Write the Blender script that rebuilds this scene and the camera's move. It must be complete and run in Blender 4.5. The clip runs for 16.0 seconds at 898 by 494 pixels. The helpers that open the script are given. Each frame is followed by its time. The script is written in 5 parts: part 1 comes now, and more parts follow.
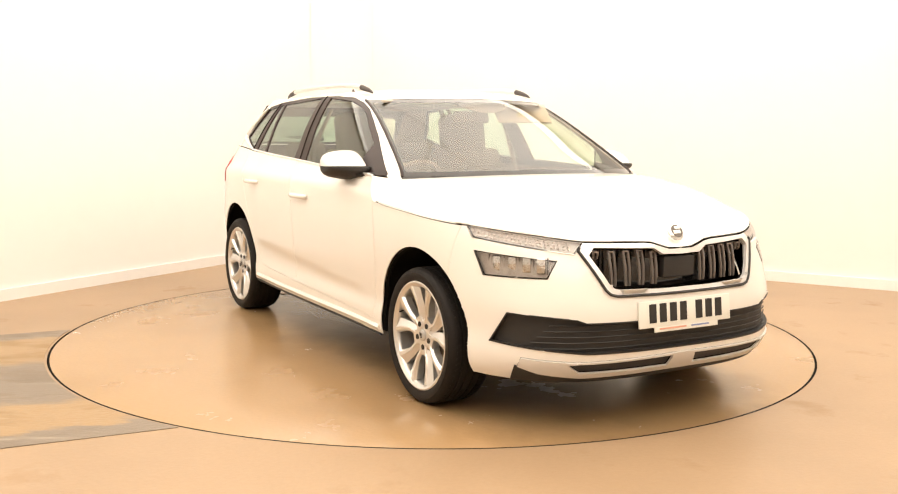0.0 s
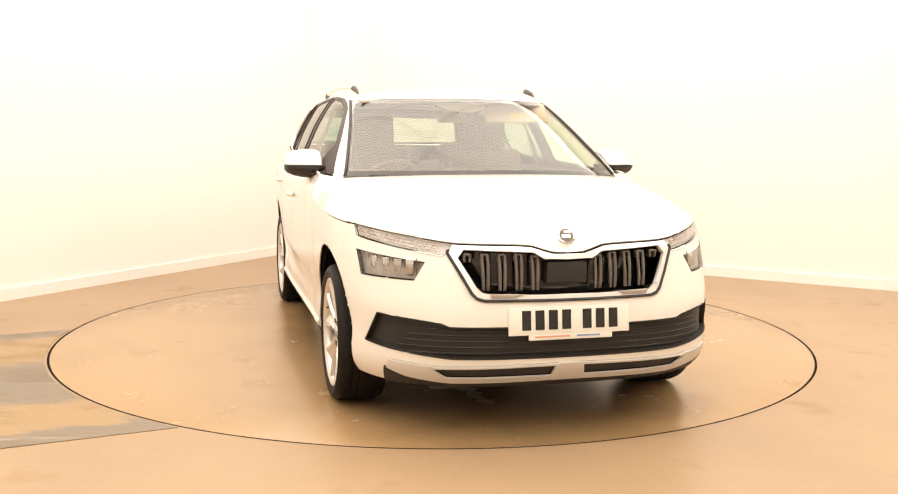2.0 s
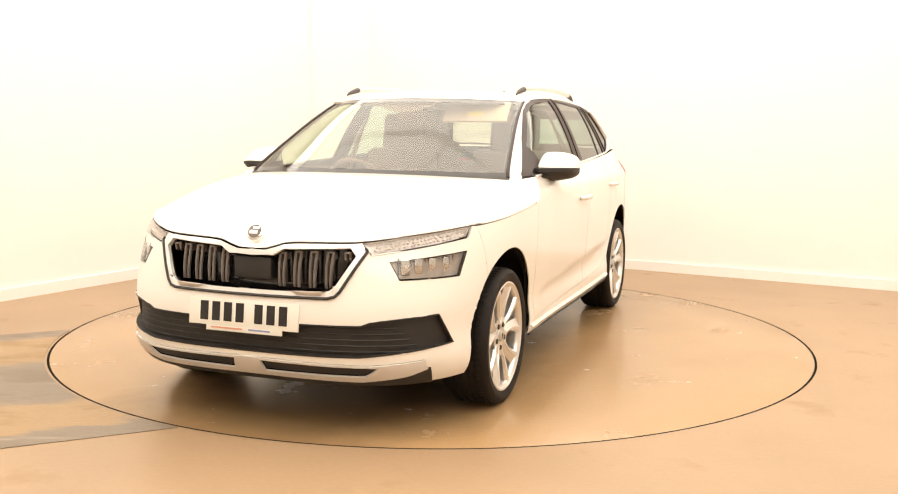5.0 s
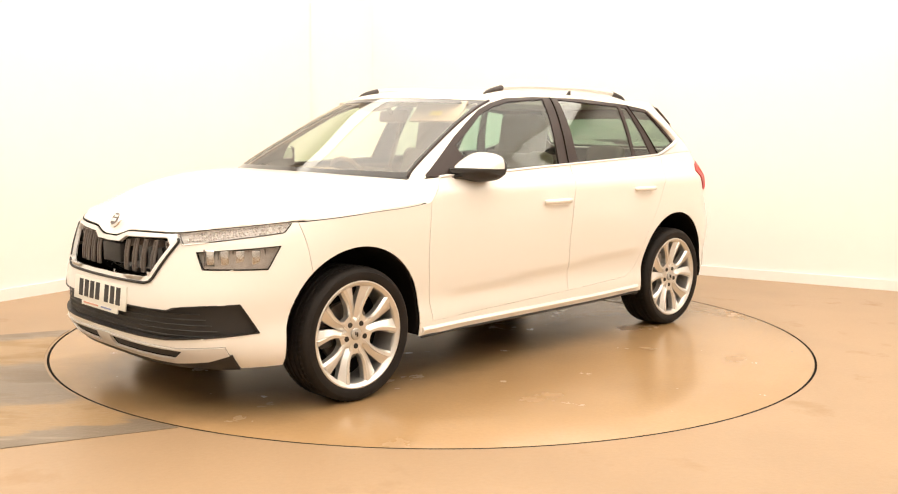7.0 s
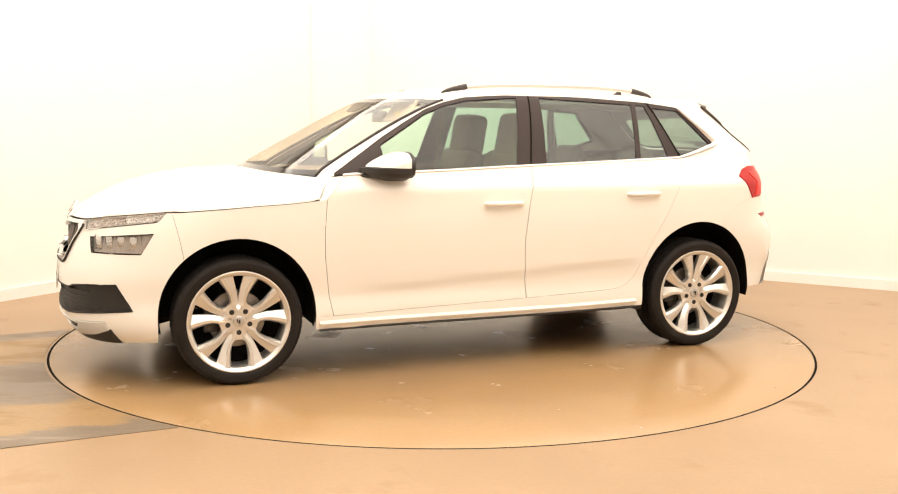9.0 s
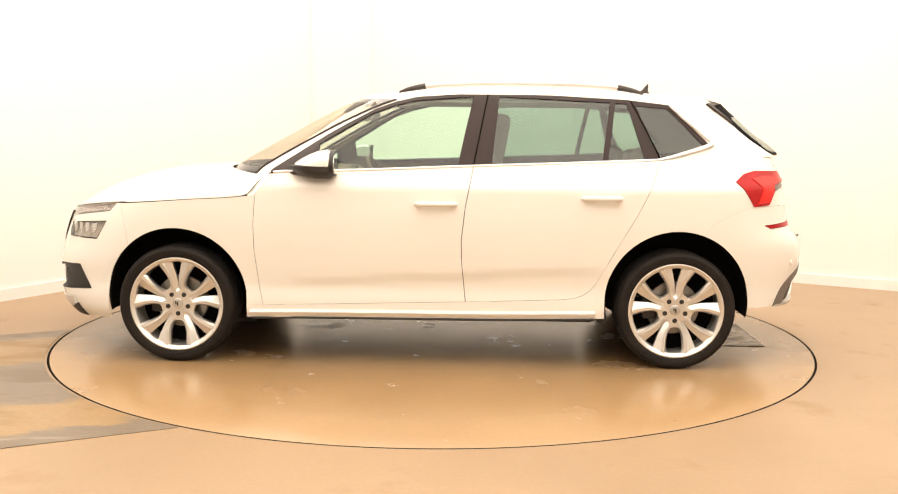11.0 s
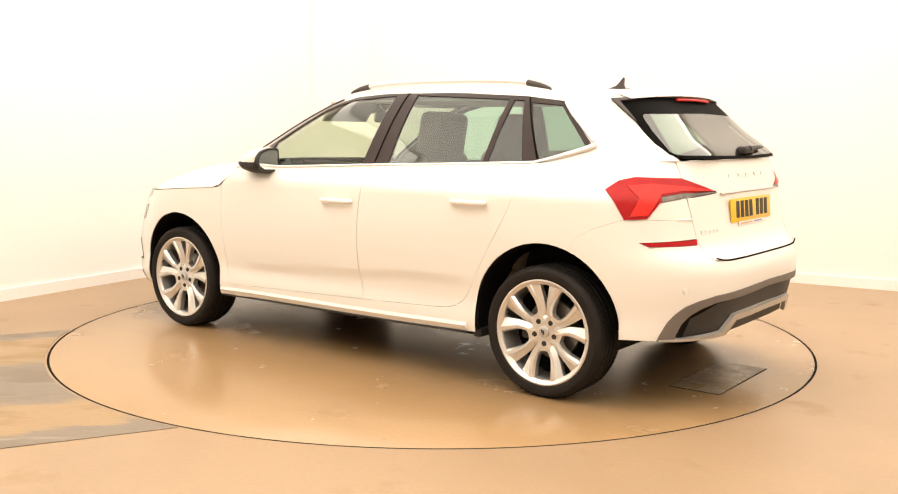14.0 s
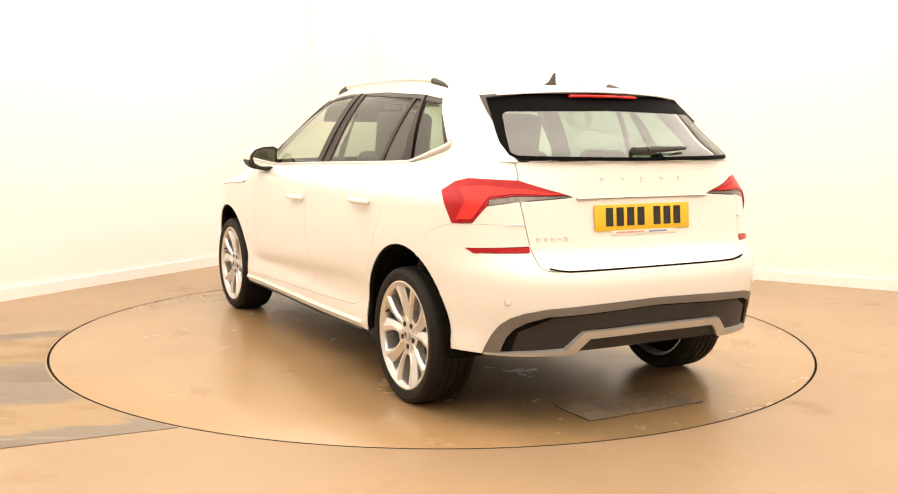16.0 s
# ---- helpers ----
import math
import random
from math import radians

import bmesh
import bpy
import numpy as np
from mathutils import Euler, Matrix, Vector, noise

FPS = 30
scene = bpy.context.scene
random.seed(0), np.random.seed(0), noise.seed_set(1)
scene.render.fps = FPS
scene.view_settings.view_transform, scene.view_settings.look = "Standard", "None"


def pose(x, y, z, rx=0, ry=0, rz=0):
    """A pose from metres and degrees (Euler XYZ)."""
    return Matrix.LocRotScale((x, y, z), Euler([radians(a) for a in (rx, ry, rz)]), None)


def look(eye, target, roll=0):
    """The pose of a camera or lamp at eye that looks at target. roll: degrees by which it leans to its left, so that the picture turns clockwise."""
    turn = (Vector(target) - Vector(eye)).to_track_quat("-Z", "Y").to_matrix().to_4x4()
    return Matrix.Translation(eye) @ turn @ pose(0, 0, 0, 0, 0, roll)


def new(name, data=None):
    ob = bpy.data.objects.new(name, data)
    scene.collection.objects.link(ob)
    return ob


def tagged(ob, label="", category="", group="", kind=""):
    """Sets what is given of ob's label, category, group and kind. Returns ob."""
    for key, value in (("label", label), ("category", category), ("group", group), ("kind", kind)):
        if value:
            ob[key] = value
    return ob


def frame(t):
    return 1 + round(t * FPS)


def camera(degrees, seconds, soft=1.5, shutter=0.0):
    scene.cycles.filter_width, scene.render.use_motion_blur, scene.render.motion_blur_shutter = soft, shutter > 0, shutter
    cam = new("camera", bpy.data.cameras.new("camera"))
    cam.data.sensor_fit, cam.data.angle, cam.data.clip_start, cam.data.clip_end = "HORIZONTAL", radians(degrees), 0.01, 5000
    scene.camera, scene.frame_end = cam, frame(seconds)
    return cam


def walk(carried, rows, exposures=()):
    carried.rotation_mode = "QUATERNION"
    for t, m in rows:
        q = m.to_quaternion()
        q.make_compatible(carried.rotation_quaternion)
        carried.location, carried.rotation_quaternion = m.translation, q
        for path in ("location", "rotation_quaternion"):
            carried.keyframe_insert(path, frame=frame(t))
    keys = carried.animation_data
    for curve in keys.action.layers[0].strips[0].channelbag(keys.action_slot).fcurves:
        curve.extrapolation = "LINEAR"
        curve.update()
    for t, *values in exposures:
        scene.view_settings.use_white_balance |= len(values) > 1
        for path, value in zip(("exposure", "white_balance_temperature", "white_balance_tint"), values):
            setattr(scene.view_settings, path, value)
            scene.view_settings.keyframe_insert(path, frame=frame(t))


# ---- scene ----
# Room: a white photo studio with a car on a turntable. World origin: the turntable's axis on the floor.
# Car space: x ahead, y to its left, origin on the ground half way between the axles.
EXPOSURE, SOFTBOX_POWER, STRIP_POWER = 0.30, 395.0, 38.0
EYE = (0.0, -5.928, 1.258)
YAW, PITCH = radians(-0.830), radians(-6.992)
AIM = (EYE[0] - math.sin(YAW) * math.cos(PITCH), EYE[1] + math.cos(YAW) * math.cos(PITCH), EYE[2] + math.sin(PITCH))
cam = camera(49.80, 16.0, soft=1.12)
walk(cam, [(0.0, look(EYE, AIM, 0.551)), (16.0, look(EYE, AIM, 0.551))], exposures=[(0.0, EXPOSURE, 6800, 10), (16.0, EXPOSURE, 6800, 10)])

# heading of the car in degrees at each half second
TURN = {0.0: -60.71, 0.5: -62.0, 1.0: -65.11, 1.5: -69.56, 2.0: -75.77, 2.5: -81.52, 3.0: -87.79, 3.5: -93.54, 4.0: -99.8, 4.5: -105.64,
        5.0: -111.70, 5.5: -117.75, 6.0: -123.81, 6.5: -129.86, 7.0: -135.92, 7.5: -141.64, 8.0: -147.81, 8.5: -153.54, 9.0: -159.66,
        9.5: -165.42, 10.0: -171.19, 10.5: -176.95, 11.0: -182.72, 11.5: -188.48, 12.0: -194.36, 12.5: -200.01, 13.0: -206.14,
        13.5: -211.85, 14.0: -217.96, 14.5: -223.68, 15.0: -229.84, 15.5: -235.55, 16.0: -241.72}
CAR_OFF = (0.012, 0.025)      # where the car stands on the turntable
RING = 2.229                  # the turntable's radius

# ---- light: ceiling panels in a closed white room ----
world = bpy.data.worlds.new("studio_world")
scene.world = world
world.use_nodes = True
world.node_tree.nodes["Background"].inputs[0].default_value = (0.9, 0.95, 1.0, 1)
world.node_tree.nodes["Background"].inputs[1].default_value = 0.02


# ---- materials ----
def mat(name, color, rough=0.5, metal=0.0, vary=0.08, scale=6.0, bump=0.0, bscale=80.0, coat=0.0, rvary=0.1, color2=None, spec=0.5):
    """A principled material with variation at two scales and fine relief."""
    m = bpy.data.materials.new(name)
    m.use_nodes = True
    nt = m.node_tree
    b = nt.nodes["Principled BSDF"]
    b.inputs["Metallic"].default_value = metal
    b.inputs["Coat Weight"].default_value = coat
    b.inputs["Coat Roughness"].default_value = 0.05
    b.inputs["Specular IOR Level"].default_value = spec
    tc = nt.nodes.new("ShaderNodeTexCoord")
    n1 = nt.nodes.new("ShaderNodeTexNoise")
    n1.inputs["Scale"].default_value, n1.inputs["Detail"].default_value = scale, 6
    n2 = nt.nodes.new("ShaderNodeTexNoise")
    n2.inputs["Scale"].default_value, n2.inputs["Detail"].default_value = scale * 12, 3
    for n in (n1, n2):
        nt.links.new(tc.outputs["Object"], n.inputs["Vector"])
    avg = nt.nodes.new("ShaderNodeMath")
    avg.operation = "MULTIPLY_ADD"
    nt.links.new(n2.outputs["Fac"], avg.inputs[0])
    avg.inputs[1].default_value = 0.4
    nt.links.new(n1.outputs["Fac"], avg.inputs[2])
    mr = nt.nodes.new("ShaderNodeMapRange")
    mr.inputs["From Min"].default_value, mr.inputs["From Max"].default_value = 0.45, 0.95
    nt.links.new(avg.outputs[0], mr.inputs["Value"])
    mix = nt.nodes.new("ShaderNodeMix")
    mix.data_type = "RGBA"
    c2 = color2 or tuple(c * (1 - vary) for c in color)
    mix.inputs[6].default_value, mix.inputs[7].default_value = (*color, 1), (*c2, 1)
    nt.links.new(mr.outputs[0], mix.inputs[0])
    nt.links.new(mix.outputs[2], b.inputs["Base Color"])
    rr = nt.nodes.new("ShaderNodeMapRange")
    rr.inputs["To Min"].default_value, rr.inputs["To Max"].default_value = max(0.0, rough - rvary / 2), min(1.0, rough + rvary / 2)
    nt.links.new(n1.outputs["Fac"], rr.inputs["Value"])
    nt.links.new(rr.outputs[0], b.inputs["Roughness"])
    if bump:
        nb = nt.nodes.new("ShaderNodeTexNoise")
        nb.inputs["Scale"].default_value, nb.inputs["Detail"].default_value = bscale, 4
        nt.links.new(tc.outputs["Object"], nb.inputs["Vector"])
        bp = nt.nodes.new("ShaderNodeBump")
        bp.inputs["Strength"].default_value, bp.inputs["Distance"].default_value = bump, 0.004
        nt.links.new(nb.outputs["Fac"], bp.inputs["Height"])
        nt.links.new(bp.outputs[0], b.inputs["Normal"])
    return m


def glass(name, tint, rough=0.02, f0=0.07, edge=0.9):
    """A thin pane: tinted see-through with a mirror-like sheen by Fresnel."""
    m = bpy.data.materials.new(name)
    m.use_nodes = True
    nt = m.node_tree
    nt.nodes.remove(nt.nodes["Principled BSDF"])
    tr = nt.nodes.new("ShaderNodeBsdfTransparent")
    tr.inputs[0].default_value = (*tint, 1)
    gl = nt.nodes.new("ShaderNodeBsdfGlossy")
    gl.inputs["Roughness"].default_value = rough
    lw = nt.nodes.new("ShaderNodeLayerWeight")
    lw.inputs["Blend"].default_value = 0.5
    pw = nt.nodes.new("ShaderNodeMath")
    pw.operation, pw.inputs[1].default_value = "POWER", 4.0
    nt.links.new(lw.outputs["Facing"], pw.inputs[0])
    fr = nt.nodes.new("ShaderNodeMath")
    fr.operation, fr.inputs[1].default_value, fr.inputs[2].default_value = "MULTIPLY_ADD", edge - f0, f0
    nt.links.new(pw.outputs[0], fr.inputs[0])
    mx = nt.nodes.new("ShaderNodeMixShader")
    nt.links.new(fr.outputs[0], mx.inputs[0])
    nt.links.new(tr.outputs[0], mx.inputs[1])
    nt.links.new(gl.outputs[0], mx.inputs[2])
    nt.links.new(mx.outputs[0], nt.nodes["Material Output"].inputs[0])
    return m


def glow(name, color, strength):
    m = bpy.data.materials.new(name)
    m.use_nodes = True
    b = m.node_tree.nodes["Principled BSDF"]
    b.inputs["Emission Color"].default_value = (*color, 1)
    b.inputs["Emission Strength"].default_value = strength
    return m


def stained_floor(name, base, stain, amount, rough, streak=1.0, grit=0.0, patch=(0.60, 0.72), band_chips=0.0, spec=0.35, turn=0.0, bands=None):
    """Sealed concrete: base tone, large soft stains, scattered small marks, uneven gloss."""
    m = bpy.data.materials.new(name)
    m.use_nodes = True
    nt = m.node_tree
    b = nt.nodes["Principled BSDF"]
    b.inputs["Specular IOR Level"].default_value = spec
    tc = nt.nodes.new("ShaderNodeTexCoord")
    mp = nt.nodes.new("ShaderNodeMapping")
    mp.inputs["Scale"].default_value = (1 / streak, streak, 1)
    mp.inputs["Rotation"].default_value = (0, 0, radians(turn))
    nt.links.new(tc.outputs["Object"], mp.inputs["Vector"])

    def noise_at(scale, detail, lo, hi, rough_n=0.55):
        n = nt.nodes.new("ShaderNodeTexNoise")
        n.inputs["Scale"].default_value, n.inputs["Detail"].default_value, n.inputs["Roughness"].default_value = scale, detail, rough_n
        nt.links.new(mp.outputs[0], n.inputs["Vector"])
        r = nt.nodes.new("ShaderNodeMapRange")
        r.inputs["From Min"].default_value, r.inputs["From Max"].default_value = lo, hi
        nt.links.new(n.outputs["Fac"], r.inputs["Value"])
        return r.outputs[0]

    def mixed(fac, a, c, gain=1.0):
        g = nt.nodes.new("ShaderNodeMath")
        g.operation = "MULTIPLY"
        g.inputs[1].default_value = gain
        nt.links.new(fac, g.inputs[0])
        x = nt.nodes.new("ShaderNodeMix")
        x.data_type = "RGBA"
        nt.links.new(g.outputs[0], x.inputs[0])
        if isinstance(a, tuple):
            x.inputs[6].default_value = (*a, 1)
        else:
            nt.links.new(a, x.inputs[6])
        x.inputs[7].default_value = (*c, 1)
        return x.outputs[2]

    big = noise_at(0.9, 5, 0.42, 0.72)
    mid = noise_at(2.2, 6, patch[0], patch[1], 0.62)
    fine = noise_at(45, 4, 0.35, 0.8)
    dots = noise_at(11, 2, 0.76, 0.79)
    c = mixed(big, base, tuple(v * 0.86 for v in base))
    c = mixed(mid, c, stain, amount)
    c = mixed(fine, c, tuple(v * 0.75 for v in base), 0.25)
    c = mixed(dots, c, tuple(v * 0.45 for v in stain), 0.5)
    if band_chips:
        # a darker brown band along the deck's own x axis, with pale chipped marks
        sep = nt.nodes.new("ShaderNodeSeparateXYZ")
        nt.links.new(tc.outputs["Object"], sep.inputs[0])
        ab = nt.nodes.new("ShaderNodeMath")
        ab.operation = "ABSOLUTE"
        nt.links.new(sep.outputs[1], ab.inputs[0])
        jit = noise_at(1.6, 4, 0.2, 0.8)
        ad = nt.nodes.new("ShaderNodeMath")
        ad.operation = "MULTIPLY_ADD"
        nt.links.new(jit, ad.inputs[0])
        ad.inputs[1].default_value = 0.7
        nt.links.new(ab.outputs[0], ad.inputs[2])
        tr = nt.nodes.new("ShaderNodeMapRange")
        tr.inputs["From Min"].default_value, tr.inputs["From Max"].default_value = 1.20, 0.70
        nt.links.new(ad.outputs[0], tr.inputs["Value"])
        c = mixed(tr.outputs[0], c, (0.20, 0.125, 0.060), 0.8)
        chips = noise_at(5.0, 5, 0.685, 0.70, 0.62)
        mu = nt.nodes.new("ShaderNodeMath")
        mu.operation = "MULTIPLY"
        nt.links.new(chips, mu.inputs[0])
        nt.links.new(tr.outputs[0], mu.inputs[1])
        c = mixed(mu.outputs[0], c, (0.58, 0.49, 0.39), 0.45 * band_chips)
    if bands:
        # lengthwise bands across the lane, with ragged edges and pale scratches
        dot = nt.nodes.new("ShaderNodeVectorMath")
        dot.operation = "DOT_PRODUCT"
        dot.inputs[1].default_value = (-0.412, 0.911, 0.0)
        nt.links.new(tc.outputs["Object"], dot.inputs[0])
        rag = nt.nodes.new("ShaderNodeMath")
        rag.operation = "MULTIPLY_ADD"
        nt.links.new(noise_at(2.6, 7, 0.2, 0.8, 0.66), rag.inputs[0])
        rag.inputs[1].default_value = 0.42
        nt.links.new(dot.outputs["Value"], rag.inputs[2])
        pos = nt.nodes.new("ShaderNodeMapRange")
        pos.inputs["From Min"].default_value, pos.inputs["From Max"].default_value = -1.36 + 0.21, 0.895 + 0.21
        nt.links.new(rag.outputs[0], pos.inputs["Value"])
        ramp = nt.nodes.new("ShaderNodeValToRGB")
        els = ramp.color_ramp.elements
        els[0].position, els[1].position = 0.0, 1.0
        els[0].color = els[1].color = (1, 1, 1, 1)
        for at, v in ((0.09, 1), (0.115, 0), (0.25, 0), (0.30, 1), (0.60, 1), (0.66, 0), (0.90, 0), (0.93, 1)):
            els.new(at).color = (v, v, v, 1)
        nt.links.new(pos.outputs[0], ramp.inputs[0])
        c = mixed(ramp.outputs["Color"], c, bands, 0.95)
        scr = nt.nodes.new("ShaderNodeTexNoise")
        scr.inputs["Scale"].default_value, scr.inputs["Detail"].default_value = 1.0, 3
        mp2 = nt.nodes.new("ShaderNodeMapping")
        mp2.inputs["Rotation"].default_value = (0, 0, radians(-24.3))
        mp2.inputs["Scale"].default_value = (0.8, 16, 1)
        nt.links.new(tc.outputs["Object"], mp2.inputs["Vector"])
        nt.links.new(mp2.outputs[0], scr.inputs["Vector"])
        sr = nt.nodes.new("ShaderNodeMapRange")
        sr.inputs["From Min"].default_value, sr.inputs["From Max"].default_value = 0.64, 0.70
        nt.links.new(scr.outputs["Fac"], sr.inputs["Value"])
        c = mixed(sr.outputs[0], c, (0.48, 0.40, 0.30), 0.5)
    nt.links.new(c, b.inputs["Base Color"])
    r = nt.nodes.new("ShaderNodeMapRange")
    r.inputs["To Min"].default_value, r.inputs["To Max"].default_value = rough - 0.08, rough + 0.14
    nt.links.new(mid, r.inputs["Value"])
    nt.links.new(r.outputs[0], b.inputs["Roughness"])
    bp = nt.nodes.new("ShaderNodeBump")
    bp.inputs["Strength"].default_value, bp.inputs["Distance"].default_value = 0.12 + grit, 0.003
    nt.links.new(fine, bp.inputs["Height"])
    nt.links.new(bp.outputs[0], b.inputs["Normal"])
    return m


WALL = mat("white_wall_paint", (0.86, 0.84, 0.81), 0.85, vary=0.03, scale=0.6)
SKIRT = mat("skirting_paint", (0.87, 0.85, 0.82), 0.5, vary=0.05, scale=2)
CEIL = mat("ceiling_paint", (0.82, 0.80, 0.76), 0.9, vary=0.03, scale=0.6)
FLOOR = stained_floor("sealed_floor", (0.372, 0.250, 0.150), (0.32, 0.21, 0.125), 0.25, 0.46, spec=0.28)
DISC = stained_floor("turntable_floor", (0.385, 0.240, 0.118), (0.25, 0.155, 0.075), 0.35, 0.32, band_chips=1.0, spec=0.5)
WORN = stained_floor("worn_concrete", (0.335, 0.212, 0.100), (0.25, 0.165, 0.085), 0.6, 0.42, streak=1.6, grit=0.2, patch=(0.47, 0.60), turn=-24, bands=(0.185, 0.145, 0.108))
PLATEM = stained_floor("worn_plate", (0.24, 0.17, 0.105), (0.13, 0.10, 0.075), 0.8, 0.34, streak=1.3, grit=0.2, patch=(0.47, 0.56))
GAP = mat("gap_black", (0.010, 0.008, 0.006), 0.95, spec=0.05)
PAINT = mat("white_car_paint", (0.81, 0.775, 0.72), 0.28, vary=0.005, scale=3, coat=0.8, rvary=0.01)
BLACKP = mat("black_plastic", (0.022, 0.019, 0.017), 0.55, vary=0.2, scale=10, bump=0.15, bscale=400)
GREYP = mat("grey_plastic", (0.17, 0.145, 0.125), 0.6, vary=0.15, scale=10, bump=0.15, bscale=400)
GLOSSBLK = mat("gloss_black", (0.012, 0.01, 0.01), 0.12, coat=0.5)
TRIM = mat("window_frame_black", (0.027, 0.014, 0.012), 0.4, vary=0.15, spec=0.3)
SILVER = mat("silver_plastic", (0.55, 0.53, 0.50), 0.35, metal=0.6, vary=0.08, scale=8)
CHROME = mat("chrome", (0.85, 0.84, 0.83), 0.10, metal=1.0, vary=0.03)
ALLOY = mat("alloy_silver", (0.76, 0.74, 0.71), 0.30, metal=0.78, vary=0.06, scale=14, coat=0.3)
SATIN = mat("satin_chrome", (0.88, 0.86, 0.84), 0.3, metal=0.45, vary=0.04)
ALLOYD = mat("alloy_shadow", (0.055, 0.048, 0.042), 0.45, metal=0.5)
RUBBER = mat("tyre_rubber", (0.014, 0.0105, 0.0085), 0.65, spec=0.25, vary=0.3, scale=9, bump=0.2, bscale=200)
DISCM = mat("brake_steel", (0.35, 0.32, 0.29), 0.4, metal=0.9, vary=0.3, scale=20)
UNDER = mat("underbody", (0.009, 0.0075, 0.0065), 0.9, spec=0.1, vary=0.3)
FABRIC = mat("seat_fabric", (0.19, 0.140, 0.100), 0.9, vary=0.2, scale=20, bump=0.08, bscale=200)
DASH = mat("dashboard_plastic", (0.17, 0.125, 0.09), 0.7, vary=0.15, scale=10, bump=0.2, bscale=300)
LINING = mat("headliner_cloth", (0.55, 0.50, 0.43), 0.95, vary=0.1, scale=15)
SCREEN_G = glass("windscreen_glass", (0.95, 0.90, 0.77), f0=0.17, edge=0.45)
SIDE_G = glass("side_glass", (0.72, 0.90, 0.79))
DARK_G = glass("privacy_glass", (0.40, 0.57, 0.49), f0=0.09)
REAR_G = glass("rear_glass", (0.42, 0.52, 0.43), f0=0.15)
SKIDM = mat("skid_silver", (0.70, 0.675, 0.64), 0.4, metal=0.25, vary=0.06)
COVERM = mat("dark_cover", (0.07, 0.048, 0.036), 0.6, vary=0.1)
CAPM = mat("slat_head", (0.34, 0.29, 0.26), 0.35, metal=0.5, vary=0.1)
PILLAR_L = mat("pillar_cloth", (0.26, 0.20, 0.15), 0.95, vary=0.1, scale=15)
FACET = mat("cut_glass", (0.84, 0.74, 0.68), 0.2, metal=0.0, vary=0.3, scale=60)
REARBLK = mat("screen_print_black", (0.003, 0.0025, 0.0025), 0.6, spec=0.03)
SLATM = mat("dark_slat", (0.15, 0.125, 0.11), 0.3, metal=0.35, vary=0.2, scale=20, coat=0.4)
LAMPK = mat("lamp_black", (0.48, 0.42, 0.37), 0.3, metal=0.3, vary=0.3, scale=40)
LENS = glass("lamp_lens", (0.93, 0.93, 0.93))
REDP = mat("red_lamp", (0.46, 0.012, 0.014), 0.3, vary=0.2, scale=20, spec=0.25)
REDB = mat("bright_red_lamp", (0.80, 0.035, 0.028), 0.3, vary=0.12, scale=30, spec=0.25)
REFL = mat("lamp_reflector", (0.8, 0.79, 0.77), 0.15, metal=0.9, vary=0.2, scale=40, bump=0.5, bscale=60)
LAMPD = mat("lamp_dark", (0.24, 0.21, 0.19), 0.3, metal=0.5, vary=0.4, scale=40)
PLATE_W = mat("plate_white", (0.80, 0.79, 0.72), 0.35, vary=0.03)
PLATE_Y = mat("plate_yellow", (0.80, 0.50, 0.03), 0.35, vary=0.05)
INK = mat("plate_ink", (0.015, 0.013, 0.012), 0.5)
INK_R = mat("pale_red_ink", (0.7, 0.35, 0.25), 0.5)
INK_B = mat("blue_ink", (0.25, 0.3, 0.5), 0.5)
MIRRORM = mat("mirror_glass", (0.9, 0.93, 0.9), 0.02, metal=1.0, vary=0.0, rvary=0.0)
LAMPW = mat("pale_lamp_inside", (0.80, 0.76, 0.72), 0.3, metal=0.1, vary=0.25, scale=30, bump=0.12, bscale=40)
FOOT = mat("dark_rail_plastic", (0.05, 0.038, 0.034), 0.55, vary=0.2)
PAPER = mat("yellow_sticker", (0.75, 0.65, 0.25), 0.7)


# ---- mesh helpers ----
def part(name, bm, material, parent=None, label="", smooth=True, edge=35):
    """Links a bmesh as one mesh object under a thing or a part."""
    me = bpy.data.meshes.new(name)
    bm.normal_update()
    bm.to_mesh(me)
    bm.free()
    me.materials.append(material)
    if smooth:
        me.shade_smooth()
        me.set_sharp_from_angle(angle=radians(edge))
    ob = new(name, me)
    if parent is not None:
        ob.parent = parent
    if label:
        tagged(ob, label)
    return ob


def box(bm, x0, y0, z0, x1, y1, z1, bevel=0.0, seg=2, m=None):
    vs = bmesh.ops.create_cube(bm, size=1.0)["verts"]
    for v in vs:
        v.co = Vector(((x0 + x1) / 2 + v.co.x * (x1 - x0), (y0 + y1) / 2 + v.co.y * (y1 - y0), (z0 + z1) / 2 + v.co.z * (z1 - z0)))
    if bevel:
        es = list({e for v in vs for e in v.link_edges})
        r = bmesh.ops.bevel(bm, geom=es, offset=bevel, segments=seg, profile=0.5, affect="EDGES")
        vs = list({v for f in r["faces"] for v in f.verts} | {v for v in vs if v.is_valid})
    if m is not None:
        bmesh.ops.transform(bm, matrix=m, verts=vs)
    return vs


